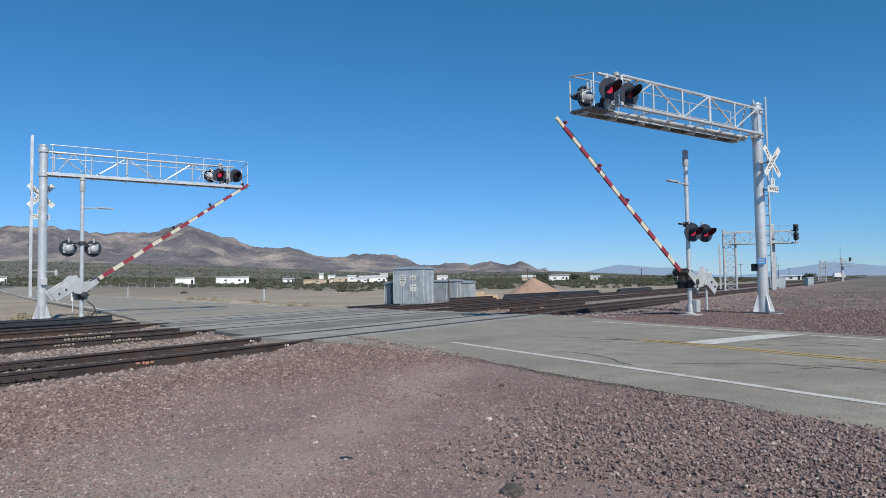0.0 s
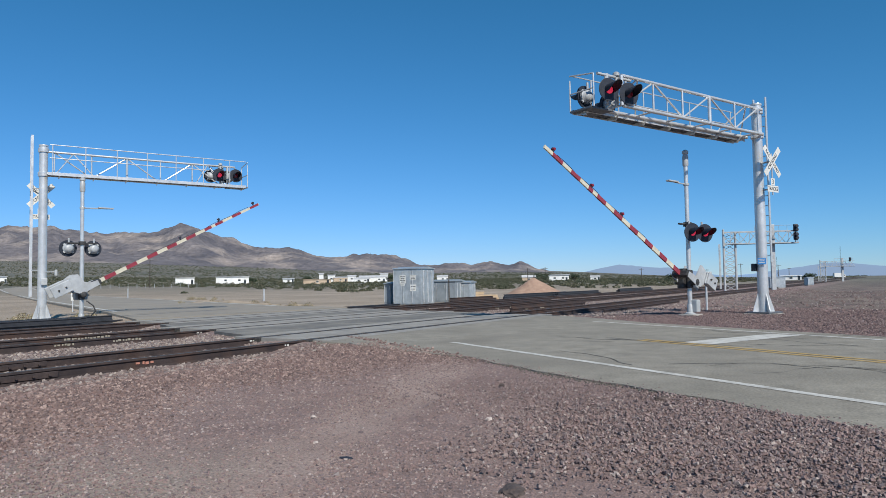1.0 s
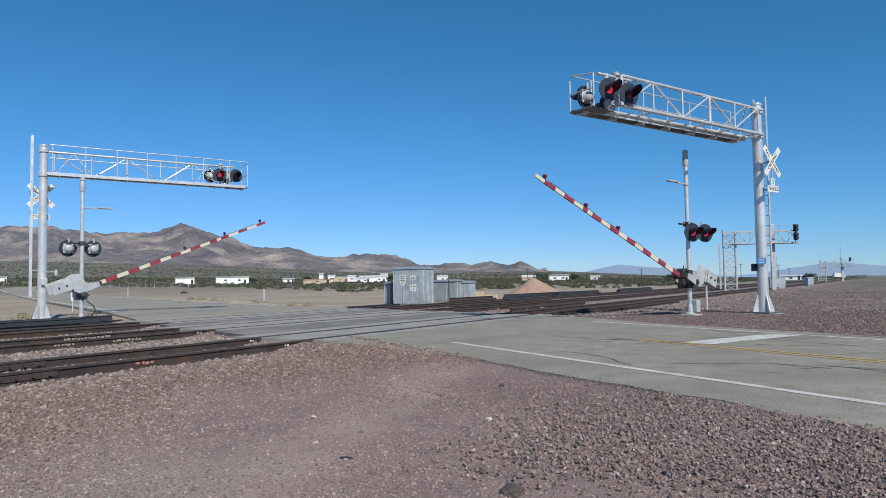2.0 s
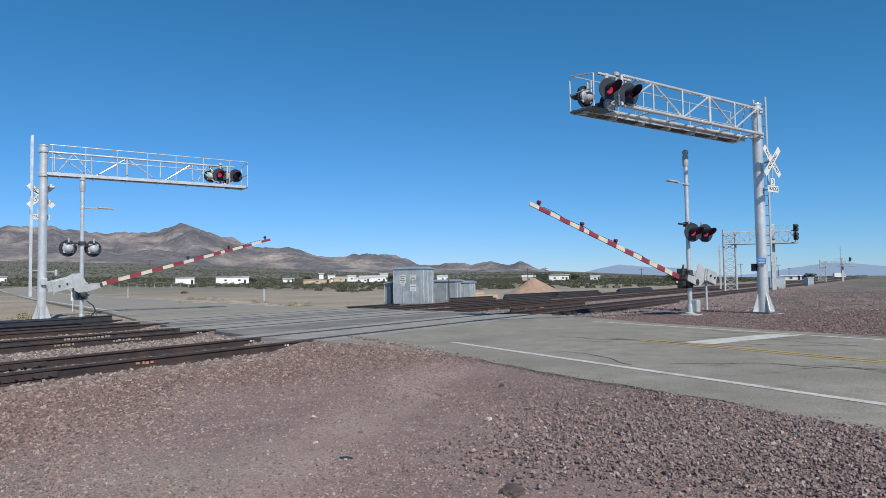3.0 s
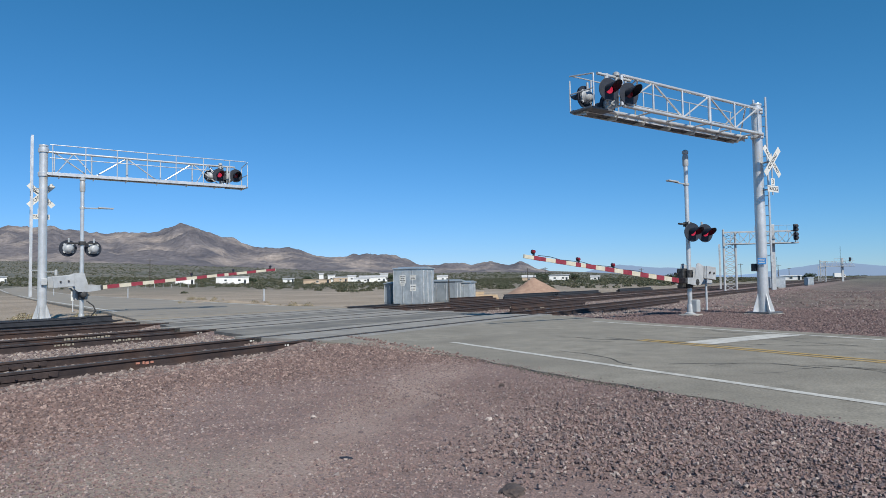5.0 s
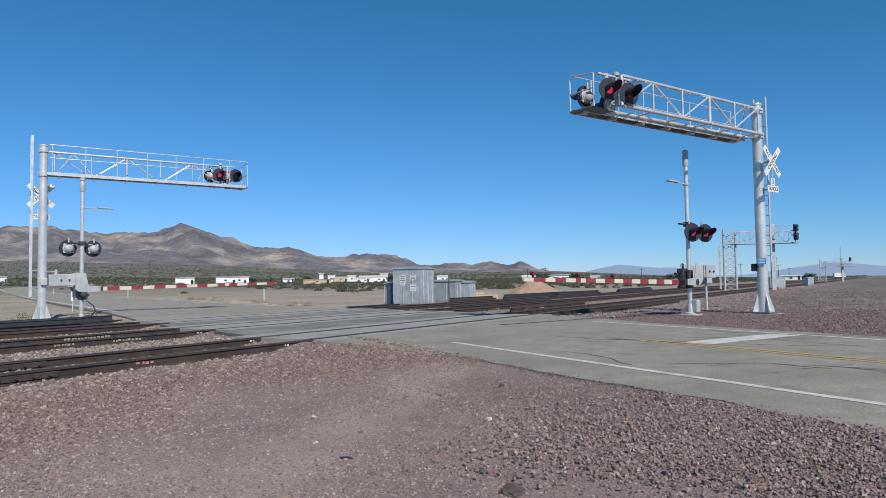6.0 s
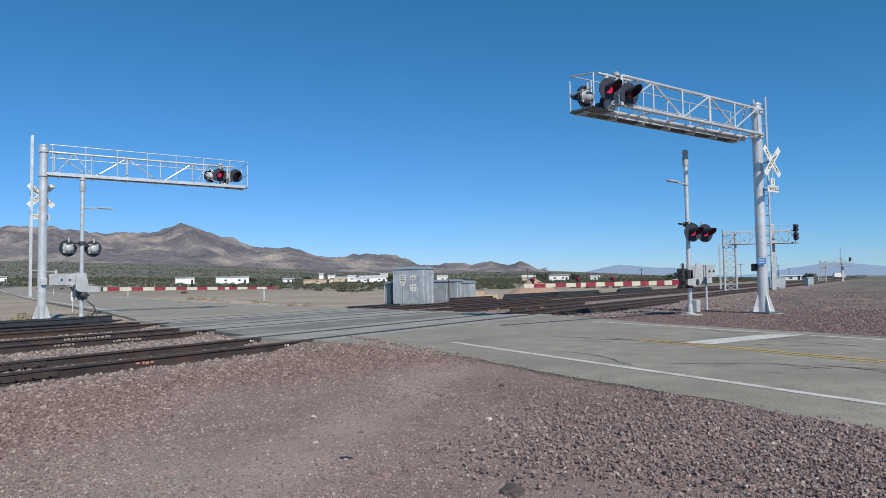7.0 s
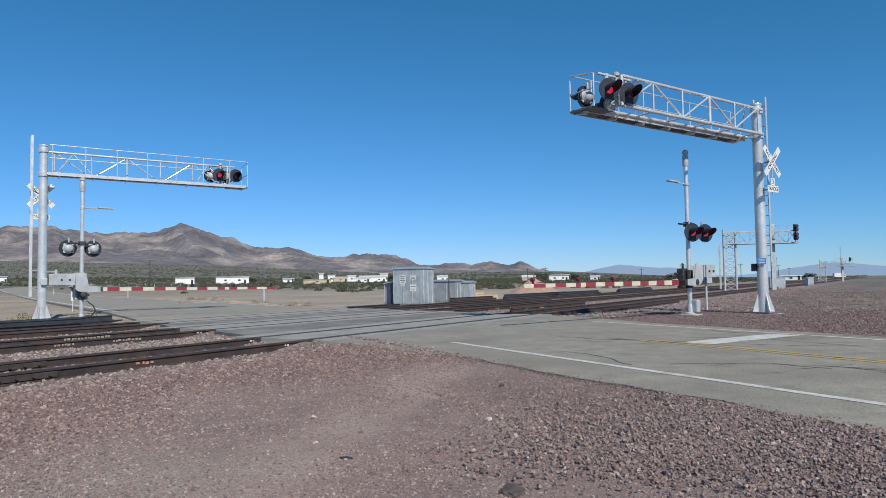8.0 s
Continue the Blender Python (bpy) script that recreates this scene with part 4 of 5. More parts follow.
def timber_pile():
    p = empty("timber_pile", pose(1.7, 48.6, float(height(1.7, 48.6)), 0, 0, 8), "pile of pale sawn timber on bare ground", "timber pile")
    rg = random.Random(4)
    for k in range(3):
        for i in range(5 - k):
            part("timber", boxed((rg.uniform(-0.2, 0.2) + 0.3 * k * 0, (i - 2) * 0.26 + 0.12 * k, 0.12 + 0.22 * k), (2.6 - 0.5 * k, 0.23, 0.2), pose(rg.uniform(-0.8, 1.2), 0, 0, 0, 0, rg.uniform(-3, 3)), 0.01), TIMBER, p)


timber_pile()


def post(x, y, h, r, mat, label, cap=None):
    z = float(height(x, y))
    p = empty("marker_post", pose(x, y, z - 0.02), label, "post", "marker posts")
    part("shaft", rodded((0, 0, 0), (0, 0, h), r, r * 0.9, 10), mat, p)
    if cap:
        part("plate", boxed((0, -r - 0.01, h - 0.28), (0.16, 0.012, 0.5), None, 0.003), cap, p, "white reflector plate")
    return p


post(0.30, 38.5, 1.75, 0.035, POLEWOOD, "dark slim post beside the signal cabinet")
post(-20.2, 37.0, 1.15, 0.03, GALV, "white reflector plate on a slim post", SIGNWHITE)
post(-16.4, 62.0, 1.1, 0.10, PALE, "short pale marker post in the sand")
post(-33.0, 71.0, 1.3, 0.06, PALE, "short pale post in the sand")
for i in range(13):
    a = radians(-27.4 + i * 0.62)
    post(225 * math.sin(a), 225 * math.cos(a), 1.3, 0.07, PALE, "short pale fence post among the scrub")
post(-62, 108, 1.2, 0.07, PALE, "short pale post beside the road")


# gravel heap beyond the tracks
def heap(x, y, r, h, label, material=MOUND):
    bm = bmesh.new()
    rings, seg = 14, 56
    top = bm.verts.new((0, 0, h))
    prev = None
    for k in range(1, rings + 1):
        q = k / rings
        ring = []
        for i in range(seg):
            a = 2 * math.pi * i / seg
            rr = r * q * (1 + 0.10 * noise.noise((math.cos(a) * 1.5, math.sin(a) * 1.5, 5)))
            z = h * (1 - q) ** 1.08 + 0.10 * noise.noise((rr * math.cos(a), rr * math.sin(a), 2)) * (1 - q) * 2 - 0.1 * (k == rings)
            ring.append(bm.verts.new((rr * math.cos(a) * 1.25, rr * math.sin(a), z)))
        for i in range(seg):
            if prev is None:
                bm.faces.new((top, ring[i], ring[(i + 1) % seg]))
            else:
                bm.faces.new((prev[i], ring[i], ring[(i + 1) % seg], prev[(i + 1) % seg]))
        prev = ring
    ob = part("gravel_heap", bm, material, None, "", True)
    ob.matrix_basis = pose(x, y, float(height(x, y)) - 0.02)
    return tagged(ob, label, "gravel heap")


heap(8.6, 64.5, 2.6, 1.75, "conical heap of reddish gravel on bare sand")
for hx, hy, hr, hh in ((-17.0, 47.5, 1.3, 0.28), (-15.4, 50.0, 2.1, 0.42), (-11.9, 45.6, 1.5, 0.26), (-9.6, 44.6, 1.2, 0.20), (-19.4, 55.5, 1.6, 0.32)):
    heap(hx, hy, hr, hh, "low bank of pale graded earth with dry weeds", SANDBANK)


# ---------------------------------------------------------------- far signal bridges
def signal_bridge(x, y, rz, span, h, label, heads):
    z = float(height(x, y))
    b = empty("signal_bridge", pose(x, y, z, 0, 0, rz), label, "signal bridge", "signal bridges")
    for lx in (-0.55, 0.55):
        part("leg", rodded((lx, 0, 0), (lx, 0, h + (0.3 if lx < 0 else 0)), 0.11, seg=12), PALE, b, "", True)
    k = int(h / 0.55)
    for i in range(k):
        for a, c in ((-0.55, 0.55), (0.55, -0.55)):
            part("lacing", rodded((a, 0.03 * c, i * h / k), (c, 0.03 * c, (i + 1) * h / k), 0.028, seg=6), PALE, b)
        part("lacing", rodded((-0.55, 0, i * h / k), (0.55, 0, i * h / k), 0.024, seg=6), PALE, b)
    for y0 in (-0.4, 0.4):
        for zz in (h - 1.15, h):
            part("chord", boxed(((span - 0.55) / 2, y0, zz), (span + 0.55, 0.08, 0.09)), PALE, b)
    n = int(span / 0.9)
    for i in range(n):
        x0 = i * span / n
        za, zb = (h - 1.15, h) if i % 2 else (h, h - 1.15)
        part("web", rodded((x0, -0.4, za), (x0 + span / n, -0.4, zb), 0.03, seg=6), PALE, b)
        part("web", rodded((x0, -0.4, h - 1.15), (x0, -0.4, h), 0.025, seg=6), PALE, b)
        part("web", rodded((x0, 0.4, zb), (x0 + span / n, 0.4, za), 0.028, seg=6), PALE, b)
        part("cross_tie", rodded((x0, -0.4, h), (x0, 0.4, h), 0.025, seg=6), PALE, b)
    part("walkway", boxed((span / 2, 0, h - 1.2), (span, 0.8, 0.05)), GRATE, b)
    for i in range(6):
        part("rail_post", rodded((span * 0.4 + i * span * 0.6 / 5, 0.4, h), (span * 0.4 + i * span * 0.6 / 5, 0.4, h + 0.6), 0.02, seg=6), PALE, b)
    part("handrail", rodded((span * 0.4, 0.4, h + 0.6), (span, 0.4, h + 0.6), 0.02, seg=6), PALE, b)
    for hx, hz in heads:
        s = part("signal_head", boxed((hx, -0.55, hz), (0.42, 0.3, 0.75), None, 0.1), BLACK, b, "black signal head")
        part("hood", rodded((hx, -0.7, hz + 0.14), (hx, -1.0, hz + 0.14), 0.13, seg=12), BLACK, s)
        part("hood", rodded((hx, -0.7, hz - 0.18), (hx, -1.0, hz - 0.18), 0.13, seg=12), BLACK, s)
        part("bracket", rodded((hx, -0.4, h - 1.15), (hx, -0.5, hz), 0.04, seg=8), PALE, s)
    part("leg", boxed((span * 0.66, 0.5, (h + 0.7) / 2), (0.4, 0.3, h + 0.7), None, 0.02), PALE, b)
    ladder(b, -0.95, 0.0, 0.2, h * 0.8, PALE)
    return b


signal_bridge(28.2, 66.7, -8, 6.3, 5.75, "pale lattice signal bridge over the tracks", [(6.0, 6.0), (6.0, 5.2)])
signal_bridge(85.0, 152.0, -8, 6.5, 4.6, "distant pale signal bridge over the tracks", [(5.5, 5.0)])
cabinet("equipment_cabinet", pose(37.0, 76.0, float(height(37, 76)), 0, 0, 10), 1.9, 1.2, 1.1, CABINET, "grey metal cabinet beside the tracks", 2)
cabinet("equipment_cabinet", pose(50, 93, float(height(50, 93)), 0, 0, 10), 0.9, 0.8, 0.95, CABINET, "grey metal cabinet by the line", 2)


# ---------------------------------------------------------------- houses, poles, trees, distance
def house(az, r, w, d, h, wall, label, windows=2, rz=None, roof_h=0.5):
    a = radians(az)
    x, y = r * math.sin(a), r * math.cos(a)
    b = empty("house", pose(x, y, float(height(x, y)) - 0.1, 0, 0, -az if rz is None else rz), label, "house", "desert town houses")
    part("wall", boxed((0, 0, h / 2), (w, d, h)), wall, b)
    part("roof", prism(bmesh.new(), [(-d / 2 - 0.4, h), (d / 2 + 0.4, h), (d / 2 + 0.4, h + 0.12), (0, h + roof_h), (-d / 2 - 0.4, h + 0.12)], w + 0.6, pose(0, 0, 0, 0, 0, 90)), ROOFGREY if roof_h > 0.3 else wall, b, "low pale roof")
    for i in range(windows):
        wx = -w / 2 + w * (i + 0.7) / (windows + 0.4)
        f = part("window", boxed((wx, -d / 2 - 0.02, h * 0.55), (1.3, 0.06, 0.9)), SIGNWHITE, b)
        part("pane", boxed((wx, -d / 2 - 0.06, h * 0.55), (1.1, 0.02, 0.7)), DARKGLASS, f)
    part("door", boxed((w * 0.38, -d / 2 - 0.03, 1.0), (0.95, 0.06, 2.0)), DARKGLASS, b)
    return b


def px_az(x):
    return math.degrees(math.atan((x - 784) / 1200))


# the narrow 4.8 m white one at 568 stands in for a water tank
for x, r, w, d, h, wall, wins, rh in (
        (327, 330, 8.0, 5, 2.9, HOUSEWHITE, 0, 0.15), (411, 330, 14.5, 6, 3.3, HOUSEWHITE, 2, 0.2), (510, 380, 6.0, 5, 2.0, HOUSEWHITE, 1, 0.5),
        (561, 320, 12.5, 6, 2.1, HOUSETAN, 1, 0.15), (568, 345, 2.2, 2.2, 4.8, HOUSEWHITE, 0, 0.4), (586, 400, 4.0, 4, 4.0, HOUSEWHITE, 1, 0.5),
        (602, 400, 8, 6, 2.8, HOUSETAN, 1, 0.6), (622, 410, 5, 5, 3.8, HOUSEWHITE, 1, 0.6), (640, 390, 9, 6, 2.2, HOUSEWHITE, 2, 0.8),
        (660, 395, 16, 7, 3.2, HOUSEWHITE, 2, 0.9), (679, 430, 5, 5, 5.0, HOUSEWHITE, 0, 0.5), (783, 420, 7, 6, 3.0, HOUSEWHITE, 1, 0.9),
        (988, 350, 10.0, 6, 3.0, HOUSEWHITE, 2, 0.4), (1052, 380, 5.0, 5, 2.2, HOUSEWHITE, 1, 0.7), (935, 360, 7, 5, 2.0, HOUSETAN, 1, 1.3),
        (2, 420, 5, 4, 3.0, HOUSEWHITE, 0, 0.4), (1398, 330, 8, 4, 1.8, HOUSEWHITE, 1, 0.3)):
    house(px_az(x), r, w, d, h, wall, "white desert building among scrub" if wall is HOUSEWHITE else "low tan desert house among scrub", wins, None, rh)


def truck(x, r):
    a = radians(px_az(x))
    px, py = r * math.sin(a), r * math.cos(a)
    t = empty("box_truck", pose(px, py, float(height(px, py)), 0, 0, -12), "white box truck parked far off beside the line", "truck")
    part("cargo_box", boxed((-0.9, 0, 1.75), (3.4, 2.1, 2.0), None, 0.05), HOUSEWHITE, t, "plain white cargo box")
    cab = part("cab", boxed((1.6, 0, 1.25), (1.4, 1.9, 1.5), None, 0.15), HOUSEWHITE, t)
    part("windscreen", boxed((2.29, 0, 1.6), (0.05, 1.6, 0.55)), DARKGLASS, cab)
    part("side_window", boxed((1.7, -0.96, 1.6), (0.7, 0.03, 0.5)), DARKGLASS, cab)
    part("chassis", boxed((0, 0, 0.62), (4.4, 0.9, 0.2)), DARKMECH, t)
    for wx in (-1.5, 1.6):
        for wy in (-0.85, 0.85):
            part("wheel", rodded((wx, wy - 0.12, 0.42), (wx, wy + 0.12, 0.42), 0.42, seg=20), BLACK, t)


truck(1484, 380)


def pole(x, r, h, label="dark wooden utility pole with a crossarm", arms=1):
    a = radians(px_az(x))
    px, py = r * math.sin(a), r * math.cos(a)
    p = empty("utility_pole", pose(px, py, float(height(px, py)) - 0.1, 0, 0, -px_az(x) + 20), label, "utility pole", "utility poles")
    part("shaft", rodded((0, 0, 0), (0, 0, h), 0.17, 0.12, 8), POLEWOOD, p)
    for i in range(arms):
        part("crossarm", boxed((0, 0, h - 0.5 - i * 0.9), (2.2, 0.12, 0.14)), POLEWOOD, p)
        for k in (-0.9, -0.3, 0.3, 0.9):
            part("insulator", rodded((k, 0, h - 0.43 - i * 0.9), (k, 0, h - 0.2 - i * 0.9), 0.05, seg=6), PALE, p)


for x, r, h in ((265, 240, 9.5), (964, 300, 6.5), (933, 320, 6.5), (1134, 300, 5.8), (1310, 320, 7.5), (1376, 340, 7.0), (1395, 420, 6.5), (1250, 380, 6)):
    pole(x, r, h)


def radio_mast(x, r, h):
    a = radians(px_az(x))
    px, py = r * math.sin(a), r * math.cos(a)
    m = empty("radio_mast", pose(px, py, float(height(px, py)) - 0.1), "thin distant lattice radio mast", "radio mast", "radio masts")
    for i in range(3):
        t = 2 * math.pi * i / 3
        part("leg", rodded((0.30 * math.cos(t), 0.30 * math.sin(t), 0), (0.12 * math.cos(t), 0.12 * math.sin(t), h), 0.035, seg=6), DARKMECH, m)
    lac = bmesh.new()
    for i in range(24):
        t, u = 2 * math.pi * i / 3, 2 * math.pi * (i + 1) / 3
        rod(lac, (0.3 * math.cos(t), 0.3 * math.sin(t), h * i / 24), (0.3 * math.cos(u), 0.3 * math.sin(u), h * (i + 1) / 24), 0.03, seg=5)
    part("lacing", lac, DARKMECH, m)


radio_mast(656, 600, 24)
radio_mast(1487, 600, 24)
radio_mast(1374, 700, 20)


def clump(rg, n, rx, rz, leaf, cx=0.0, cy=0.0, cz=0.0):
    """Loose small leaf triangles inside a bushy, uneven volume."""
    d = rg.normal(size=(n, 3))
    d /= np.linalg.norm(d, axis=1)[:, None]
    rad = rg.uniform(0.35, 1.0, n) ** 0.5
    c = d * rad[:, None] * np.array([rx, rx, rz])
    c[:, 2] = np.abs(c[:, 2]) if cz == 0 else c[:, 2]
    c += np.array([cx, cy, cz])
    o = rg.normal(size=(n, 3, 3)) * leaf
    return (c[:, None, :] + o).reshape(-1, 3)


def soup(name, tris, material, parent=None):
    v = np.ascontiguousarray(tris, dtype=np.float32)
    k = len(v) // 3
    me = bpy.data.meshes.new(name)
    me.vertices.add(3 * k)
    me.vertices.foreach_set("co", v.ravel())
    me.loops.add(3 * k)
    me.loops.foreach_set("vertex_index", np.arange(3 * k, dtype=np.int32))
    me.polygons.add(k)
    me.polygons.foreach_set("loop_start", np.arange(0, 3 * k, 3, dtype=np.int32))
    me.polygons.foreach_set("use_smooth", np.zeros(k, dtype=bool))
    me.update(calc_edges=True)
    me.validate()
    me.materials.append(material)
    ob = new(name, me)
    if parent is not None:
        ob.parent = parent
    return ob


def scrub():
    rg = np.random.default_rng(5)
    out = []
    bands = ((62, 110, 60), (110, 240, 900), (240, 600, 6500), (600, 1500, 5600), (1500, 2700, 3000))
    for r0, r1, count in bands:
        for _ in range(count):
            r = math.sqrt(rg.uniform(r0 * r0, r1 * r1))
            az = rg.uniform(-37, 37)
            x, y = r * math.sin(radians(az)), r * math.cos(radians(az))
            n = x * N.x + y * N.y
            if r < float(np.interp(az, [-34, -28, -22, -12, -8], [300, 285, 235, 150, 105])) and rg.random() < 0.985:
                continue
            if n < 34 or (r < 110 and (az < -20 or rg.random() < 0.5)):
                continue
            q = Vector((x, y, 0)) - Vector((-15.2, 32, 0))
            if -2.5 < q.dot(far_road(0)[1]) < 10 and r < 300:
                continue
            s = rg.uniform(0.4, 0.95) * (1 + r / 1100)
            k = 120 if r < 240 else (56 if r < 600 else 22)
            t = clump(rg, k, s, s * rg.uniform(0.6, 1.0), s * (0.13 if r < 240 else 0.18 if r < 600 else 0.24))
            out.append(t + np.array([x, y, float(height(x, y)) - 0.05]))
    ob = soup("desert_scrub", np.concatenate(out), SCRUB)
    return tagged(ob, "grey-green creosote scrub over the desert plain", "scrub", kind="stuff")


scrub()


def dry_weeds():
    """Tufts of dry stalks on the banks and round the far mast."""
    rg = np.random.default_rng(31)
    spots = [(-16.6, 27.2), (-15.0, 27.6), (-14.3, 27.0), (-17.3, 28.6), (-13.2, 25.2), (-18.5, 30.4), (-15.6, 49.0), (-16.8, 50.4), (-14.2, 50.3), (-17.6, 47.0), (-11.2, 45.0), (-12.4, 46.3), (-9.4, 44.0), (-20.2, 54.8), (-18.9, 56.2), (-24.5, 70.0), (-26.0, 71.5), (-22.8, 69.0)]
    out = []
    for x, y in spots:
        for _ in range(rg.integers(2, 5)):
            u, v = x + rg.normal(0, 0.4), y + rg.normal(0, 0.4)
            s_ = rg.uniform(0.12, 0.32)
            out.append(clump(rg, 160, s_ * 1.3, s_ * 1.2, s_ * 0.12) + np.array([u, v, float(height(u, v)) - 0.02]))
    tagged(soup("dry_weeds", np.concatenate(out), DRYWEED), "dry straw-coloured weeds on pale earth", "weeds", kind="stuff")


dry_weeds()


def tree(x, r, h, w, seed):
    a = radians(px_az(x))
    px, py = r * math.sin(a), r * math.cos(a)
    t = empty("tree", pose(px, py, float(height(px, py)) - 0.1), "dark green desert tree with a dense uneven crown", "tree", "desert trees")
    rg = np.random.default_rng(seed)
    bm = rodded((0, 0, 0), (0.1, 0, h * 0.5), 0.22, 0.12, 8)
    for i in range(6):
        b = rg.uniform(-1, 1, 3) * w * 0.4
        rod(bm, (0, 0, h * 0.3), (b[0], b[1], h * 0.65), 0.09, 0.03, 6)
    part("trunk", bm, BARK, t)
    tr = []
    for i in range(9):
        c = rg.uniform(-1, 1, 3) * np.array([w * 0.42, w * 0.42, h * 0.24])
        tr.append(clump(rg, 90, w * 0.24, h * 0.2, 0.16, c[0], c[1], h * 0.58 + c[2]))
    soup("crown", np.concatenate(tr), LEAF, t)


for i, (x, r, h, w) in enumerate(((958, 300, 4.6, 6.5), (1015, 320, 4.2, 5.0), (1192, 230, 3.2, 4.5), (688, 380, 5, 5), (446, 340, 3.5, 5), (545, 340, 4, 4), (1430, 260, 2.6, 4))):
    tree(x, r, h, w, 20 + i)


# mountain range to the left and ahead, from its ridge heights
RIDGE = [(-50, 230), (-40, 262), (-33.2, 285), (-32.4, 297), (-31.5, 293), (-30.2, 288), (-29.3, 276), (-28.0, 286), (-26.4, 255), (-24.5, 272), (-23.5, 260), (-22.7, 266), (-21.6, 308), (-21.2, 315), (-20.5, 310), (-19.5, 289), (-18.3, 254), (-17.0, 231), (-15.7, 198), (-14.6, 195), (-12.8, 207), (-11.2, 173), (-8.5, 150), (-6.3, 161), (-4.7, 152), (-3.1, 124), (-1.8, 108), (1.1, 100), (2.3, 88), (4.0, 112), (5.5, 90), (6.4, 105), (7.7, 66), (8.7, 56), (10.2, 42), (14, 0), (20, 0)]


def ridged(x, y, z, octaves=6):
    v, amp, f = 0.0, 0.5, 1.0
    for _ in range(octaves):
        v += amp * (1 - abs(noise.noise((x * f, y * f, z))) * 2)
        amp, f = amp * 0.52, f * 2.07
    return v


def mountains():
    azs = np.linspace(-48, 18, 620)
    rs = np.linspace(2250, 4700, 110)
    ka, kh = [k[0] for k in RIDGE], [k[1] for k in RIDGE]
    verts, faces = [], []
    for r in rs:
        for a in azs:
            x, y = r * math.sin(radians(a)), r * math.cos(radians(a))
            near = min(1.0, max(0.0, (3700 - r) / 900))
            bend = a + near * 2.6 * noise.noise((x / 800, y / 800, 7.7)) + near * 1.0 * noise.noise((x / 300, y / 300, 2.2))
            top = float(np.interp(bend, ka, kh))
            big = ridged(x / 1000, y / 1000, 1.7, 4)
            small = ridged(x / 330, y / 330, 3.3, 5)
            s = min(max((r - 2250) / 1450 + 0.10 * noise.noise((x / 500, y / 500, 9)), 0), 1)
            if r < 3700:
                body = s ** 1.25 * (0.42 + 0.58 * s) + s * (1 - s) * (1.1 * big - 0.25) + (0.34 * (small - 0.55) + 0.10 * noise.noise((x / 90, y / 90, 6))) * s * (1.3 - s)
            else:
                body = 1 - 0.45 * (r - 3700) / 1000 + 0.17 * (small - 0.62) + 0.045 * noise.noise((x / 90, y / 90, 6))
            verts.append((x, y, float(height(x, y)) * max(0.2, 1 - s) - 3 + (top + 3 - 0.2 * float(height(x, y))) * body + min(top, 60) * 0.5 * (small - 0.6) * s))
    w = len(azs)
    for i in range(len(rs) - 1):
        for j in range(w - 1):
            faces.append((i * w + j, i * w + j + 1, (i + 1) * w + j + 1, (i + 1) * w + j))
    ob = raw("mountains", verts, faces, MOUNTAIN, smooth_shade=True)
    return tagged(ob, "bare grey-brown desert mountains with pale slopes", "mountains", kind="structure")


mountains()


# distant backdrop; its pale blue is haze held in the emission colour
def far_range():
    verts, faces = [], []
    azs = np.linspace(6, 45, 300)
    for k, r in enumerate((4720, 4780, 4840)):
        for a in azs:
            x, y = r * math.sin(radians(a)), r * math.cos(radians(a))
            h = 84 * math.exp(-((a - 14.0) / 3.4) ** 2) + 62 * math.exp(-((a - 18.5) / 3.2) ** 2) + 84 * math.exp(-((a - 29.5) / 4.5) ** 2) + 60 * math.exp(-((a - 38) / 5) ** 2)
            h *= 0.86 + 0.3 * ridged(a / 6, 0.3, 4)
            verts.append((x, y, (0, 0.7, 1)[k] * h - 4))
    w = len(azs)
    for i in range(2):
        for j in range(w - 1):
            faces.append((i * w + j, i * w + j + 1, (i + 1) * w + j + 1, (i + 1) * w + j))
    return tagged(raw("backdrop", verts, faces, FARRANGE, smooth_shade=True), "far mountains on the horizon, pale blue haze put into their glowing colour", "mountains", kind="structure")


far_range()


# ---------------------------------------------------------------- stones
CUBE = np.array([(-1, -1, -1), (1, -1, -1), (1, 1, -1), (-1, 1, -1), (-1, -1, 1), (1, -1, 1), (1, 1, 1), (-1, 1, 1)], float)
QUADS = np.array([(0, 3, 2, 1), (4, 5, 6, 7), (0, 1, 5, 4), (1, 2, 6, 5), (2, 3, 7, 6), (3, 0, 4, 7)])


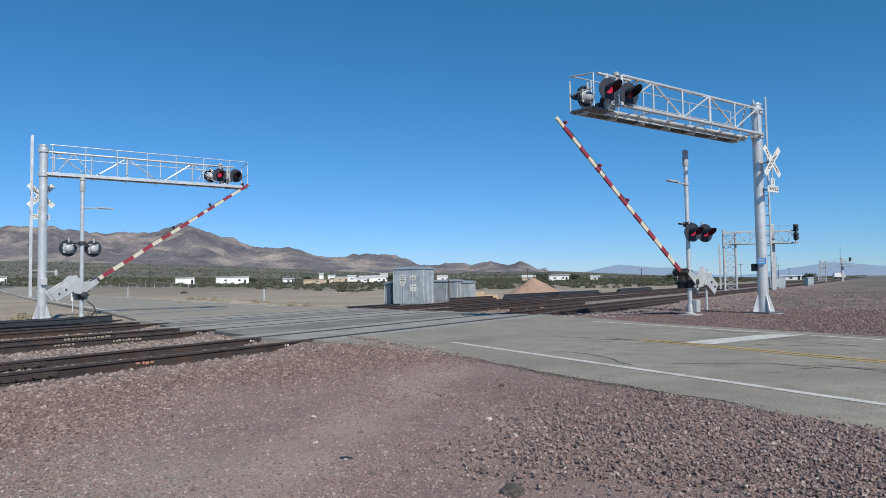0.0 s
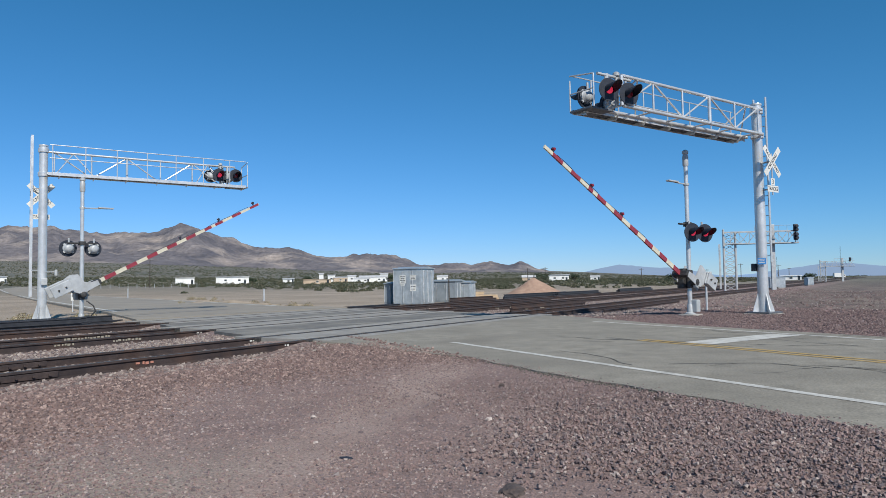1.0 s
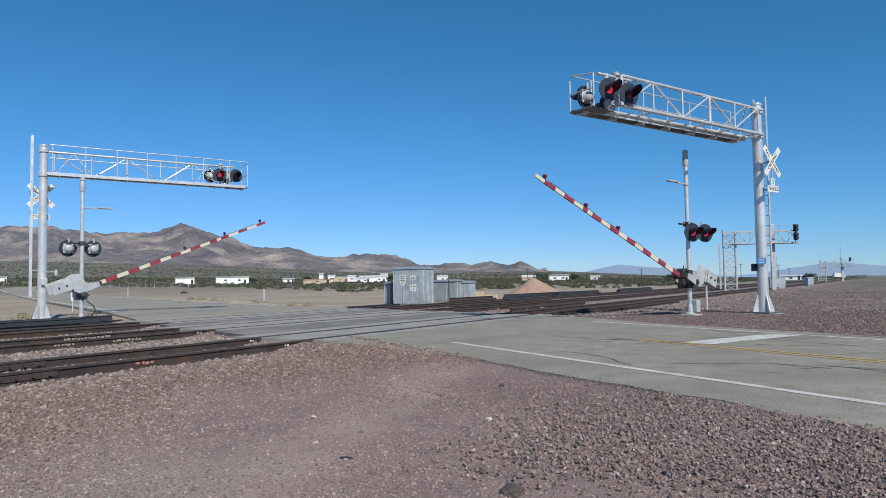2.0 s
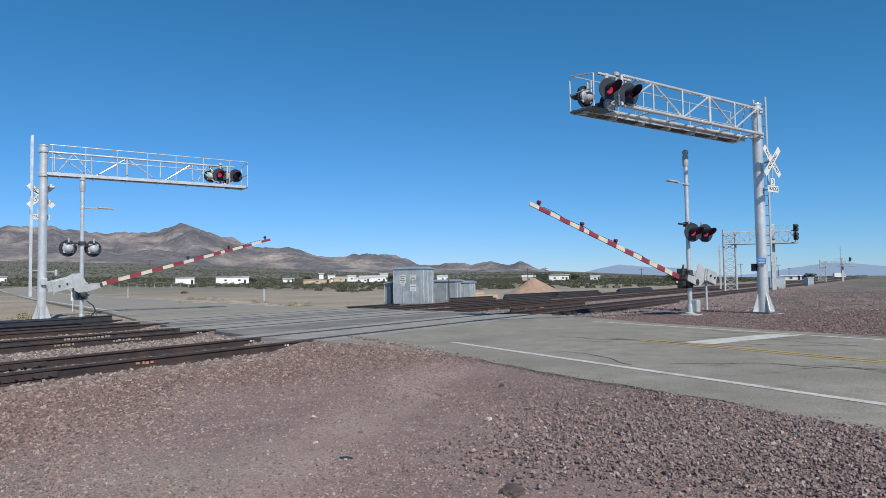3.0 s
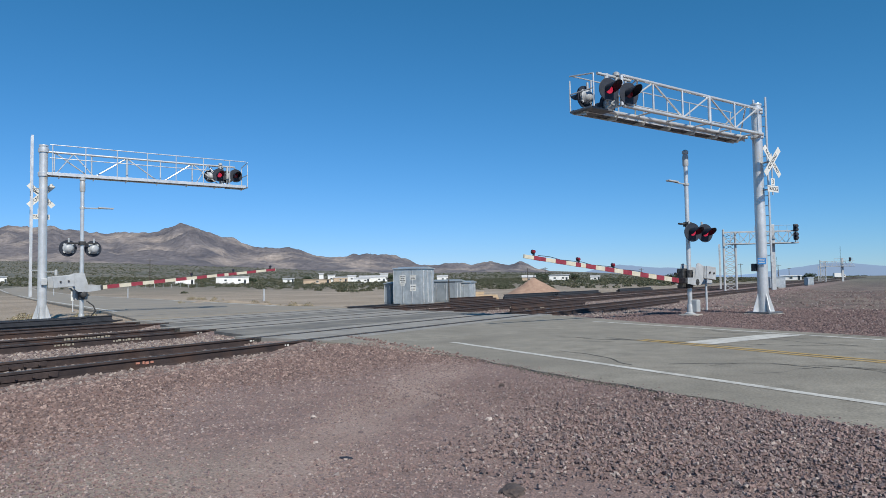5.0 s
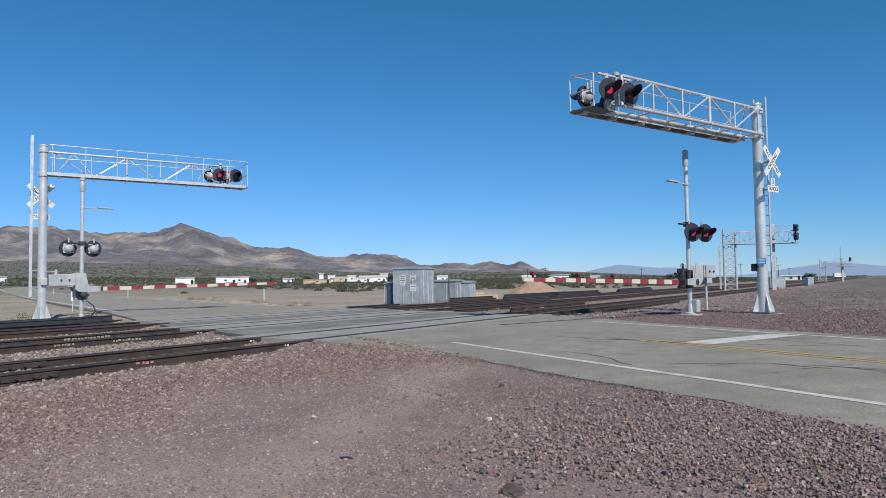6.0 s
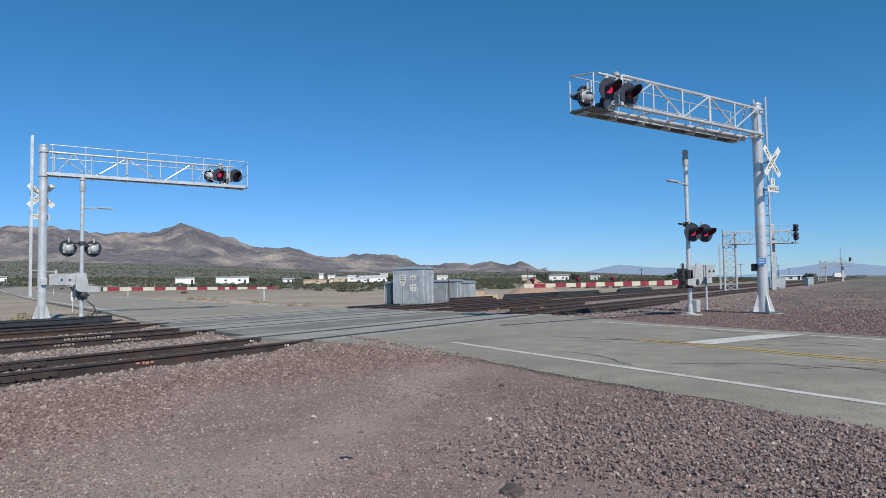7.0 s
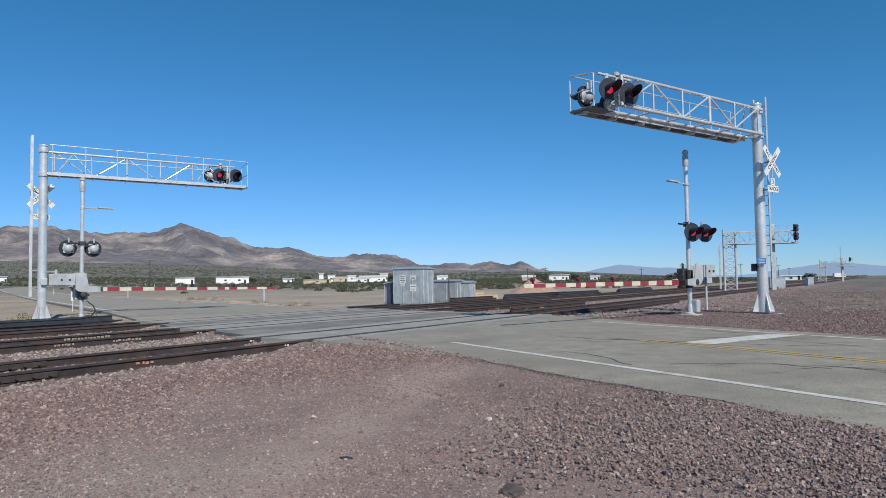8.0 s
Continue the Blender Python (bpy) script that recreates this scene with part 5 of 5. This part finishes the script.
def stones(name, x, y, z, size, material, label, seed, sunk=0.0):
    rg = np.random.default_rng(seed)
    k = len(x)
    v = CUBE[None] * (1 + rg.uniform(-0.42, 0.25, (k, 8, 3)))
    v *= np.array([1.0, 0.78, 0.6])[None, None] * rg.uniform(0.75, 1.25, (k, 1, 3))
    q = rg.normal(size=(k, 4))
    q[:, 1:3] *= 0.45
    q /= np.linalg.norm(q, axis=1)[:, None]
    w_, a, b, c = q.T
    m = np.stack([1 - 2 * (b * b + c * c), 2 * (a * b - c * w_), 2 * (a * c + b * w_),
                  2 * (a * b + c * w_), 1 - 2 * (a * a + c * c), 2 * (b * c - a * w_),
                  2 * (a * c - b * w_), 2 * (b * c + a * w_), 1 - 2 * (a * a + b * b)], 1).reshape(k, 3, 3)
    v = np.einsum("kij,kvj->kvi", m, v) * (size / 2)[:, None, None]
    v += np.stack([x, y, z + size * (0.16 - sunk)], 1)[:, None, :]
    f = (QUADS[None] + 8 * np.arange(k)[:, None, None]).reshape(-1)
    me = bpy.data.meshes.new(name)
    me.vertices.add(8 * k)
    me.vertices.foreach_set("co", v.astype(np.float32).ravel())
    me.loops.add(24 * k)
    me.loops.foreach_set("vertex_index", f.astype(np.int32))
    me.polygons.add(6 * k)
    me.polygons.foreach_set("loop_start", np.arange(0, 24 * k, 4, dtype=np.int32))
    me.polygons.foreach_set("use_smooth", np.zeros(6 * k, dtype=bool))
    me.update(calc_edges=True)
    me.materials.append(material)
    ob = new(name, me)
    return tagged(ob, label, "gravel", kind="stuff")


def scatter():
    rg = np.random.default_rng(11)
    # near lot
    k = 230000
    r = 3.0 + 13.5 * rg.random(k) ** 1.25
    az = np.radians(rg.uniform(-39, 39, k))
    x, y = r * np.sin(az), r * np.cos(az)
    n, t = x * N.x + y * N.y, x * T.x + y * T.y
    rr, p = x * R.x + y * R.y, x * P.x + y * P.y
    coarse = smooth(2.3, 3.8, p + 0.9 * np.sin(rr * 1.3) * 0.5) * smooth(5.2, 2.6, rr)
    heapy = smooth(4.0, 8.0, n + 0.5 * np.sin(t * 0.9) + 0.3 * np.sin(t * 2.3))
    q = x * 0.978 - y * 0.208 + 0.15 * np.sin(y * 1.7)
    bare = smooth(-2.2, -1.95, q) * smooth(-1.45, -1.7, q) * smooth(8.5, 7.0, y)
    keep = (n < 9.55) & (rg.random(k) > 0.7 * bare) & (p < 5.05 + 0.3 * rg.random(k) ** 3) & (rg.random(k) < np.clip(0.62 + 0.4 * coarse + 0.4 * heapy, 0, 1))
    size = 0.008 + 0.014 * rg.random(k) ** 2 + coarse * (0.003 + 0.008 * rg.random(k)) + heapy * (0.008 + 0.026 * rg.random(k) ** 1.5)
    size = np.where(rg.random(k) < 0.006, size * 1.7, size)
    z = np.where(p > 5.06, 0.0, height(x, y))
    grey = keep & (heapy + rg.normal(0, 0.15, k) > 0.35)
    pink = keep & ~grey
    stones("gravel", x[pink], y[pink], z[pink], size[pink], STONE, "loose pinkish crushed stones on the lot", 3, 0.2)
    stones("gravel", x[grey], y[grey], z[grey], size[grey], GREYSTONE, "grey-brown crushed ballast spilling from the track", 4, 0.1)
    # the same lot behind and beside, thinner
    k = 26000
    r, az = 0.5 + 11 * np.sqrt(rg.random(k)), np.radians(rg.uniform(0, 360, k))
    x, y = r * np.sin(az), r * np.cos(az)
    n, p = x * N.x + y * N.y, x * P.x + y * P.y
    keep = (n < 9.0) & (p < 5.0)
    stones("gravel", x[keep], y[keep], height(x, y)[keep], (0.010 + 0.02 * rg.random(k) ** 2)[keep], STONE, "thin scatter of crushed stones over the lot", 17, 0.15)
    # a second layer where the stones lie coarse
    k = 72000
    rr, p = rg.uniform(-1.0, 5.4, k), 2.0 + 3.1 * rg.random(k) ** 0.8
    x, y = rr * R.x + p * P.x, rr * R.y + p * P.y
    keep = (y > 2.6) & (np.abs(np.degrees(np.arctan2(x, y))) < 38) & (rg.random(k) < smooth(2.1, 3.9, p + 0.5 * np.sin(rr * 2.1)) * smooth(5.4, 3.0, rr))
    size = 0.008 + 0.019 * rg.random(k) ** 1.8
    z = height(x, y) + rg.uniform(0.0, 0.024, k)
    stones("gravel", x[keep], y[keep], z[keep], size[keep], STONE, "coarse angular crushed stone heaped beside the road", 9)
    # dark red gravel on the far verge of the road
    k = 44000
    rr, p = rg.uniform(-1, 17, k), 13.05 + 14 * rg.random(k) ** 1.3
    x, y = rr * R.x + p * P.x, rr * R.y + p * P.y
    n, t = x * N.x + y * N.y, x * T.x + y * T.y
    keep = (n < 9.3) & (np.degrees(np.arctan2(x, y)) < 36) & (y > 0)
    size = 0.02 + 0.03 * rg.random(k)
    stones("gravel", x[keep], y[keep], height(x, y)[keep], size[keep], VERGESTONE, "dark reddish gravel on the road verge", 6)
    # dark crumbs along the broken edge of the asphalt
    k = 3200
    rr = rg.uniform(-1.5, 11.5, k)
    p = 5.12 + 0.06 * np.sin(rr * 1.7) - 0.5 * smooth(8.6, 12.1, rr) + rg.normal(0, 0.07, k)
    x, y = rr * R.x + p * P.x, rr * R.y + p * P.y
    size = 0.006 + 0.016 * rg.random(k) ** 2
    stones("asphalt_crumbs", x, y, np.full(k, -0.012), size, CRUMB, "dark crumbs along the broken asphalt edge", 15)
    # sparse bigger stones on the rough ground past the verge
    k = 9000
    t, n = rg.uniform(24, 75, k), rg.uniform(-6, 8.5, k)
    x, y = t * T.x + n * N.x, t * T.y + n * N.y
    size = 0.03 + 0.07 * rg.random(k) ** 2
    stones("gravel", x, y, height(x, y), size, STONE, "scattered stones on rough brown ground beside the line", 14)
    # ballast round the rails, and beside the far gate
    k = 42000
    t = np.concatenate([rg.uniform(-4, 16, k), rg.uniform(17, 60, k)])
    n = np.concatenate([rg.uniform(8.6, 21.5, k), rg.uniform(7.0, 21.5, k)])
    k *= 2
    x, y = t * T.x + n * N.x, t * T.y + n * N.y
    edge = np.interp(n, [a for a, b in ROAD_LEFT], [b for a, b in ROAD_LEFT])
    right = 20.5 + 0.32 * (n - 9.3)
    p, rr = x * P.x + y * P.y, x * R.x + y * R.y
    keep = ((t < edge - 0.05) | (t > right + 0.1)) & ~((p < 13.1) & (p > 4.6) & (n < 9.4)) & (n > 0)
    onrail = np.zeros(k, bool)
    mound = np.zeros(k)
    for na, nb in TRACKS:
        for c in (na, nb):
            onrail |= np.abs(n - c) < 0.08
        mound = np.maximum(mound, smooth(1.9, 1.2, np.abs(n - (na + nb) / 2)))
    keep &= ~onrail
    size = 0.035 + 0.035 * rg.random(k)
    z = height(x, y) - 0.015 + rg.uniform(-0.01, 0.015, k)
    stones("ballast", x[keep], y[keep], z[keep], size[keep], TRACKSTONE, "pale angular track ballast round the rails", 8)


scatter()


def loose_bits():
    """Single things lying on the lot."""
    rg = random.Random(8)
    def lump(name, x, y, sx, sy, sz, mat, label, cat):
        bm = bmesh.new()
        bmesh.ops.create_icosphere(bm, subdivisions=3, radius=1)
        for v in bm.verts:
            n = 1 + 0.35 * noise.noise(v.co * 1.7 + Vector((x, y, 0))) + 0.12 * noise.noise(v.co * 5)
            v.co = Vector((v.co.x * sx * n, v.co.y * sy * n, v.co.z * sz * n))
        ob = part(name, bm, mat)
        ob.matrix_basis = pose(x, y, float(height(x, y)) + sz * 0.35, 0, 0, rg.uniform(0, 360))
        tagged(ob, label, cat)
    lump("dirt_clod", 0.36, 3.77, 0.10, 0.065, 0.026, DIRT, "dark brown flattened dirt clod on the gravel", "dirt clod")
    lump("metal_scrap", -0.66, 4.55, 0.045, 0.02, 0.012, BLACK, "small black scrap lying on the gravel", "scrap")
    lump("rock", 0.36, 5.72, 0.032, 0.026, 0.02, PALEROCK, "single pale rock on the gravel lot", "rock")
    lump("rock", 0.62, 7.5, 0.05, 0.03, 0.02, DIRT, "single dark rock on the gravel lot", "rock")
    lump("rock", -1.15, 5.95, 0.026, 0.022, 0.016, PALEROCK, "single pale rock on the gravel lot", "rock")
    lump("rock", -0.95, 5.0, 0.022, 0.018, 0.012, PALEROCK, "single pale rock on the gravel lot", "rock")
    lump("rock", 2.02, 6.4, 0.07, 0.04, 0.03, DIRT, "single dark rock beside the asphalt edge", "rock")


DIRT = surface("damp_dirt", (0.06, 0.045, 0.04), (0.11, 0.085, 0.075), scale=12, rough=0.95, bump=0.01, fine=50)
PALEROCK = surface("pale_rock", (0.38, 0.32, 0.29), (0.50, 0.43, 0.39), scale=12, rough=0.9, bump=0.008, fine=40)
loose_bits()


def cracks():
    """Dark filled cracks across the asphalt."""
    rg = random.Random(12)
    for i in range(46):
        r0, p0 = rg.uniform(-1, 11), rg.uniform(5.6, 12.6)
        a = rg.choice((0.1, 1.4, 1.7, -0.2)) + rg.uniform(-0.3, 0.3)
        bm = bmesh.new()
        c = Vector((r0, p0, 0))
        last = None
        for s in range(rg.randint(9, 34)):
            a += rg.uniform(-0.45, 0.45)
            c = c + Vector((math.cos(a), math.sin(a), 0)) * 0.16
            if not (5.3 < c.y < 12.8 and c.x < 12):
                break
            q = rp(c.x, c.y)
            w = rg.uniform(0.003, 0.013)
            pr = (bm.verts.new((q.x - w, q.y - w, 0.003)), bm.verts.new((q.x + w, q.y + w, 0.003)))
            if last:
                bm.faces.new((last[0], last[1], pr[1], pr[0]))
            last = pr
        if len(bm.faces) < 3:
            bm.free()
            continue
        bmesh.ops.recalc_face_normals(bm, faces=bm.faces)
        tagged(part("crack", bm, CRACK), "thin dark crack in the asphalt", "road crack", "asphalt cracks", kind="structure")


cracks()


# ---------------------------------------------------------------- what moves
def motions():
    right_rows = [(0.0, 35.0), (0.5, 31.5), (1.0, 27.8), (1.5, 24.4), (2.25, 19.8), (3.0, 15.6), (3.5, 12.9), (4.0, 10.3), (4.5, 7.9), (5.15, 4.9), (5.8, 2.1), (6.0, 1.2), (6.2, 0.4), (6.4, 0.0), (7.0, 0.0), (8.0, 0.0)]
    left_rows = [(0.0, 34.2), (0.5, 30.8), (1.0, 27.4), (1.5, 24.3), (2.25, 19.7), (3.0, 15.6), (3.5, 13.2), (4.0, 10.6), (4.5, 8.3), (5.15, 5.3), (5.8, 2.7), (6.0, 1.5), (6.2, 0.5), (6.4, 0.0), (7.0, 0.0), (8.0, 0.0)]
    walk(right_arm, [(t, pose(0, 0, 1.0, 0, -a, 0)) for t, a in right_rows])
    walk(left_arm, [(t, pose(0, 0, 1.18, 0, 0.6 - a, 0)) for t, a in left_rows])


motions()
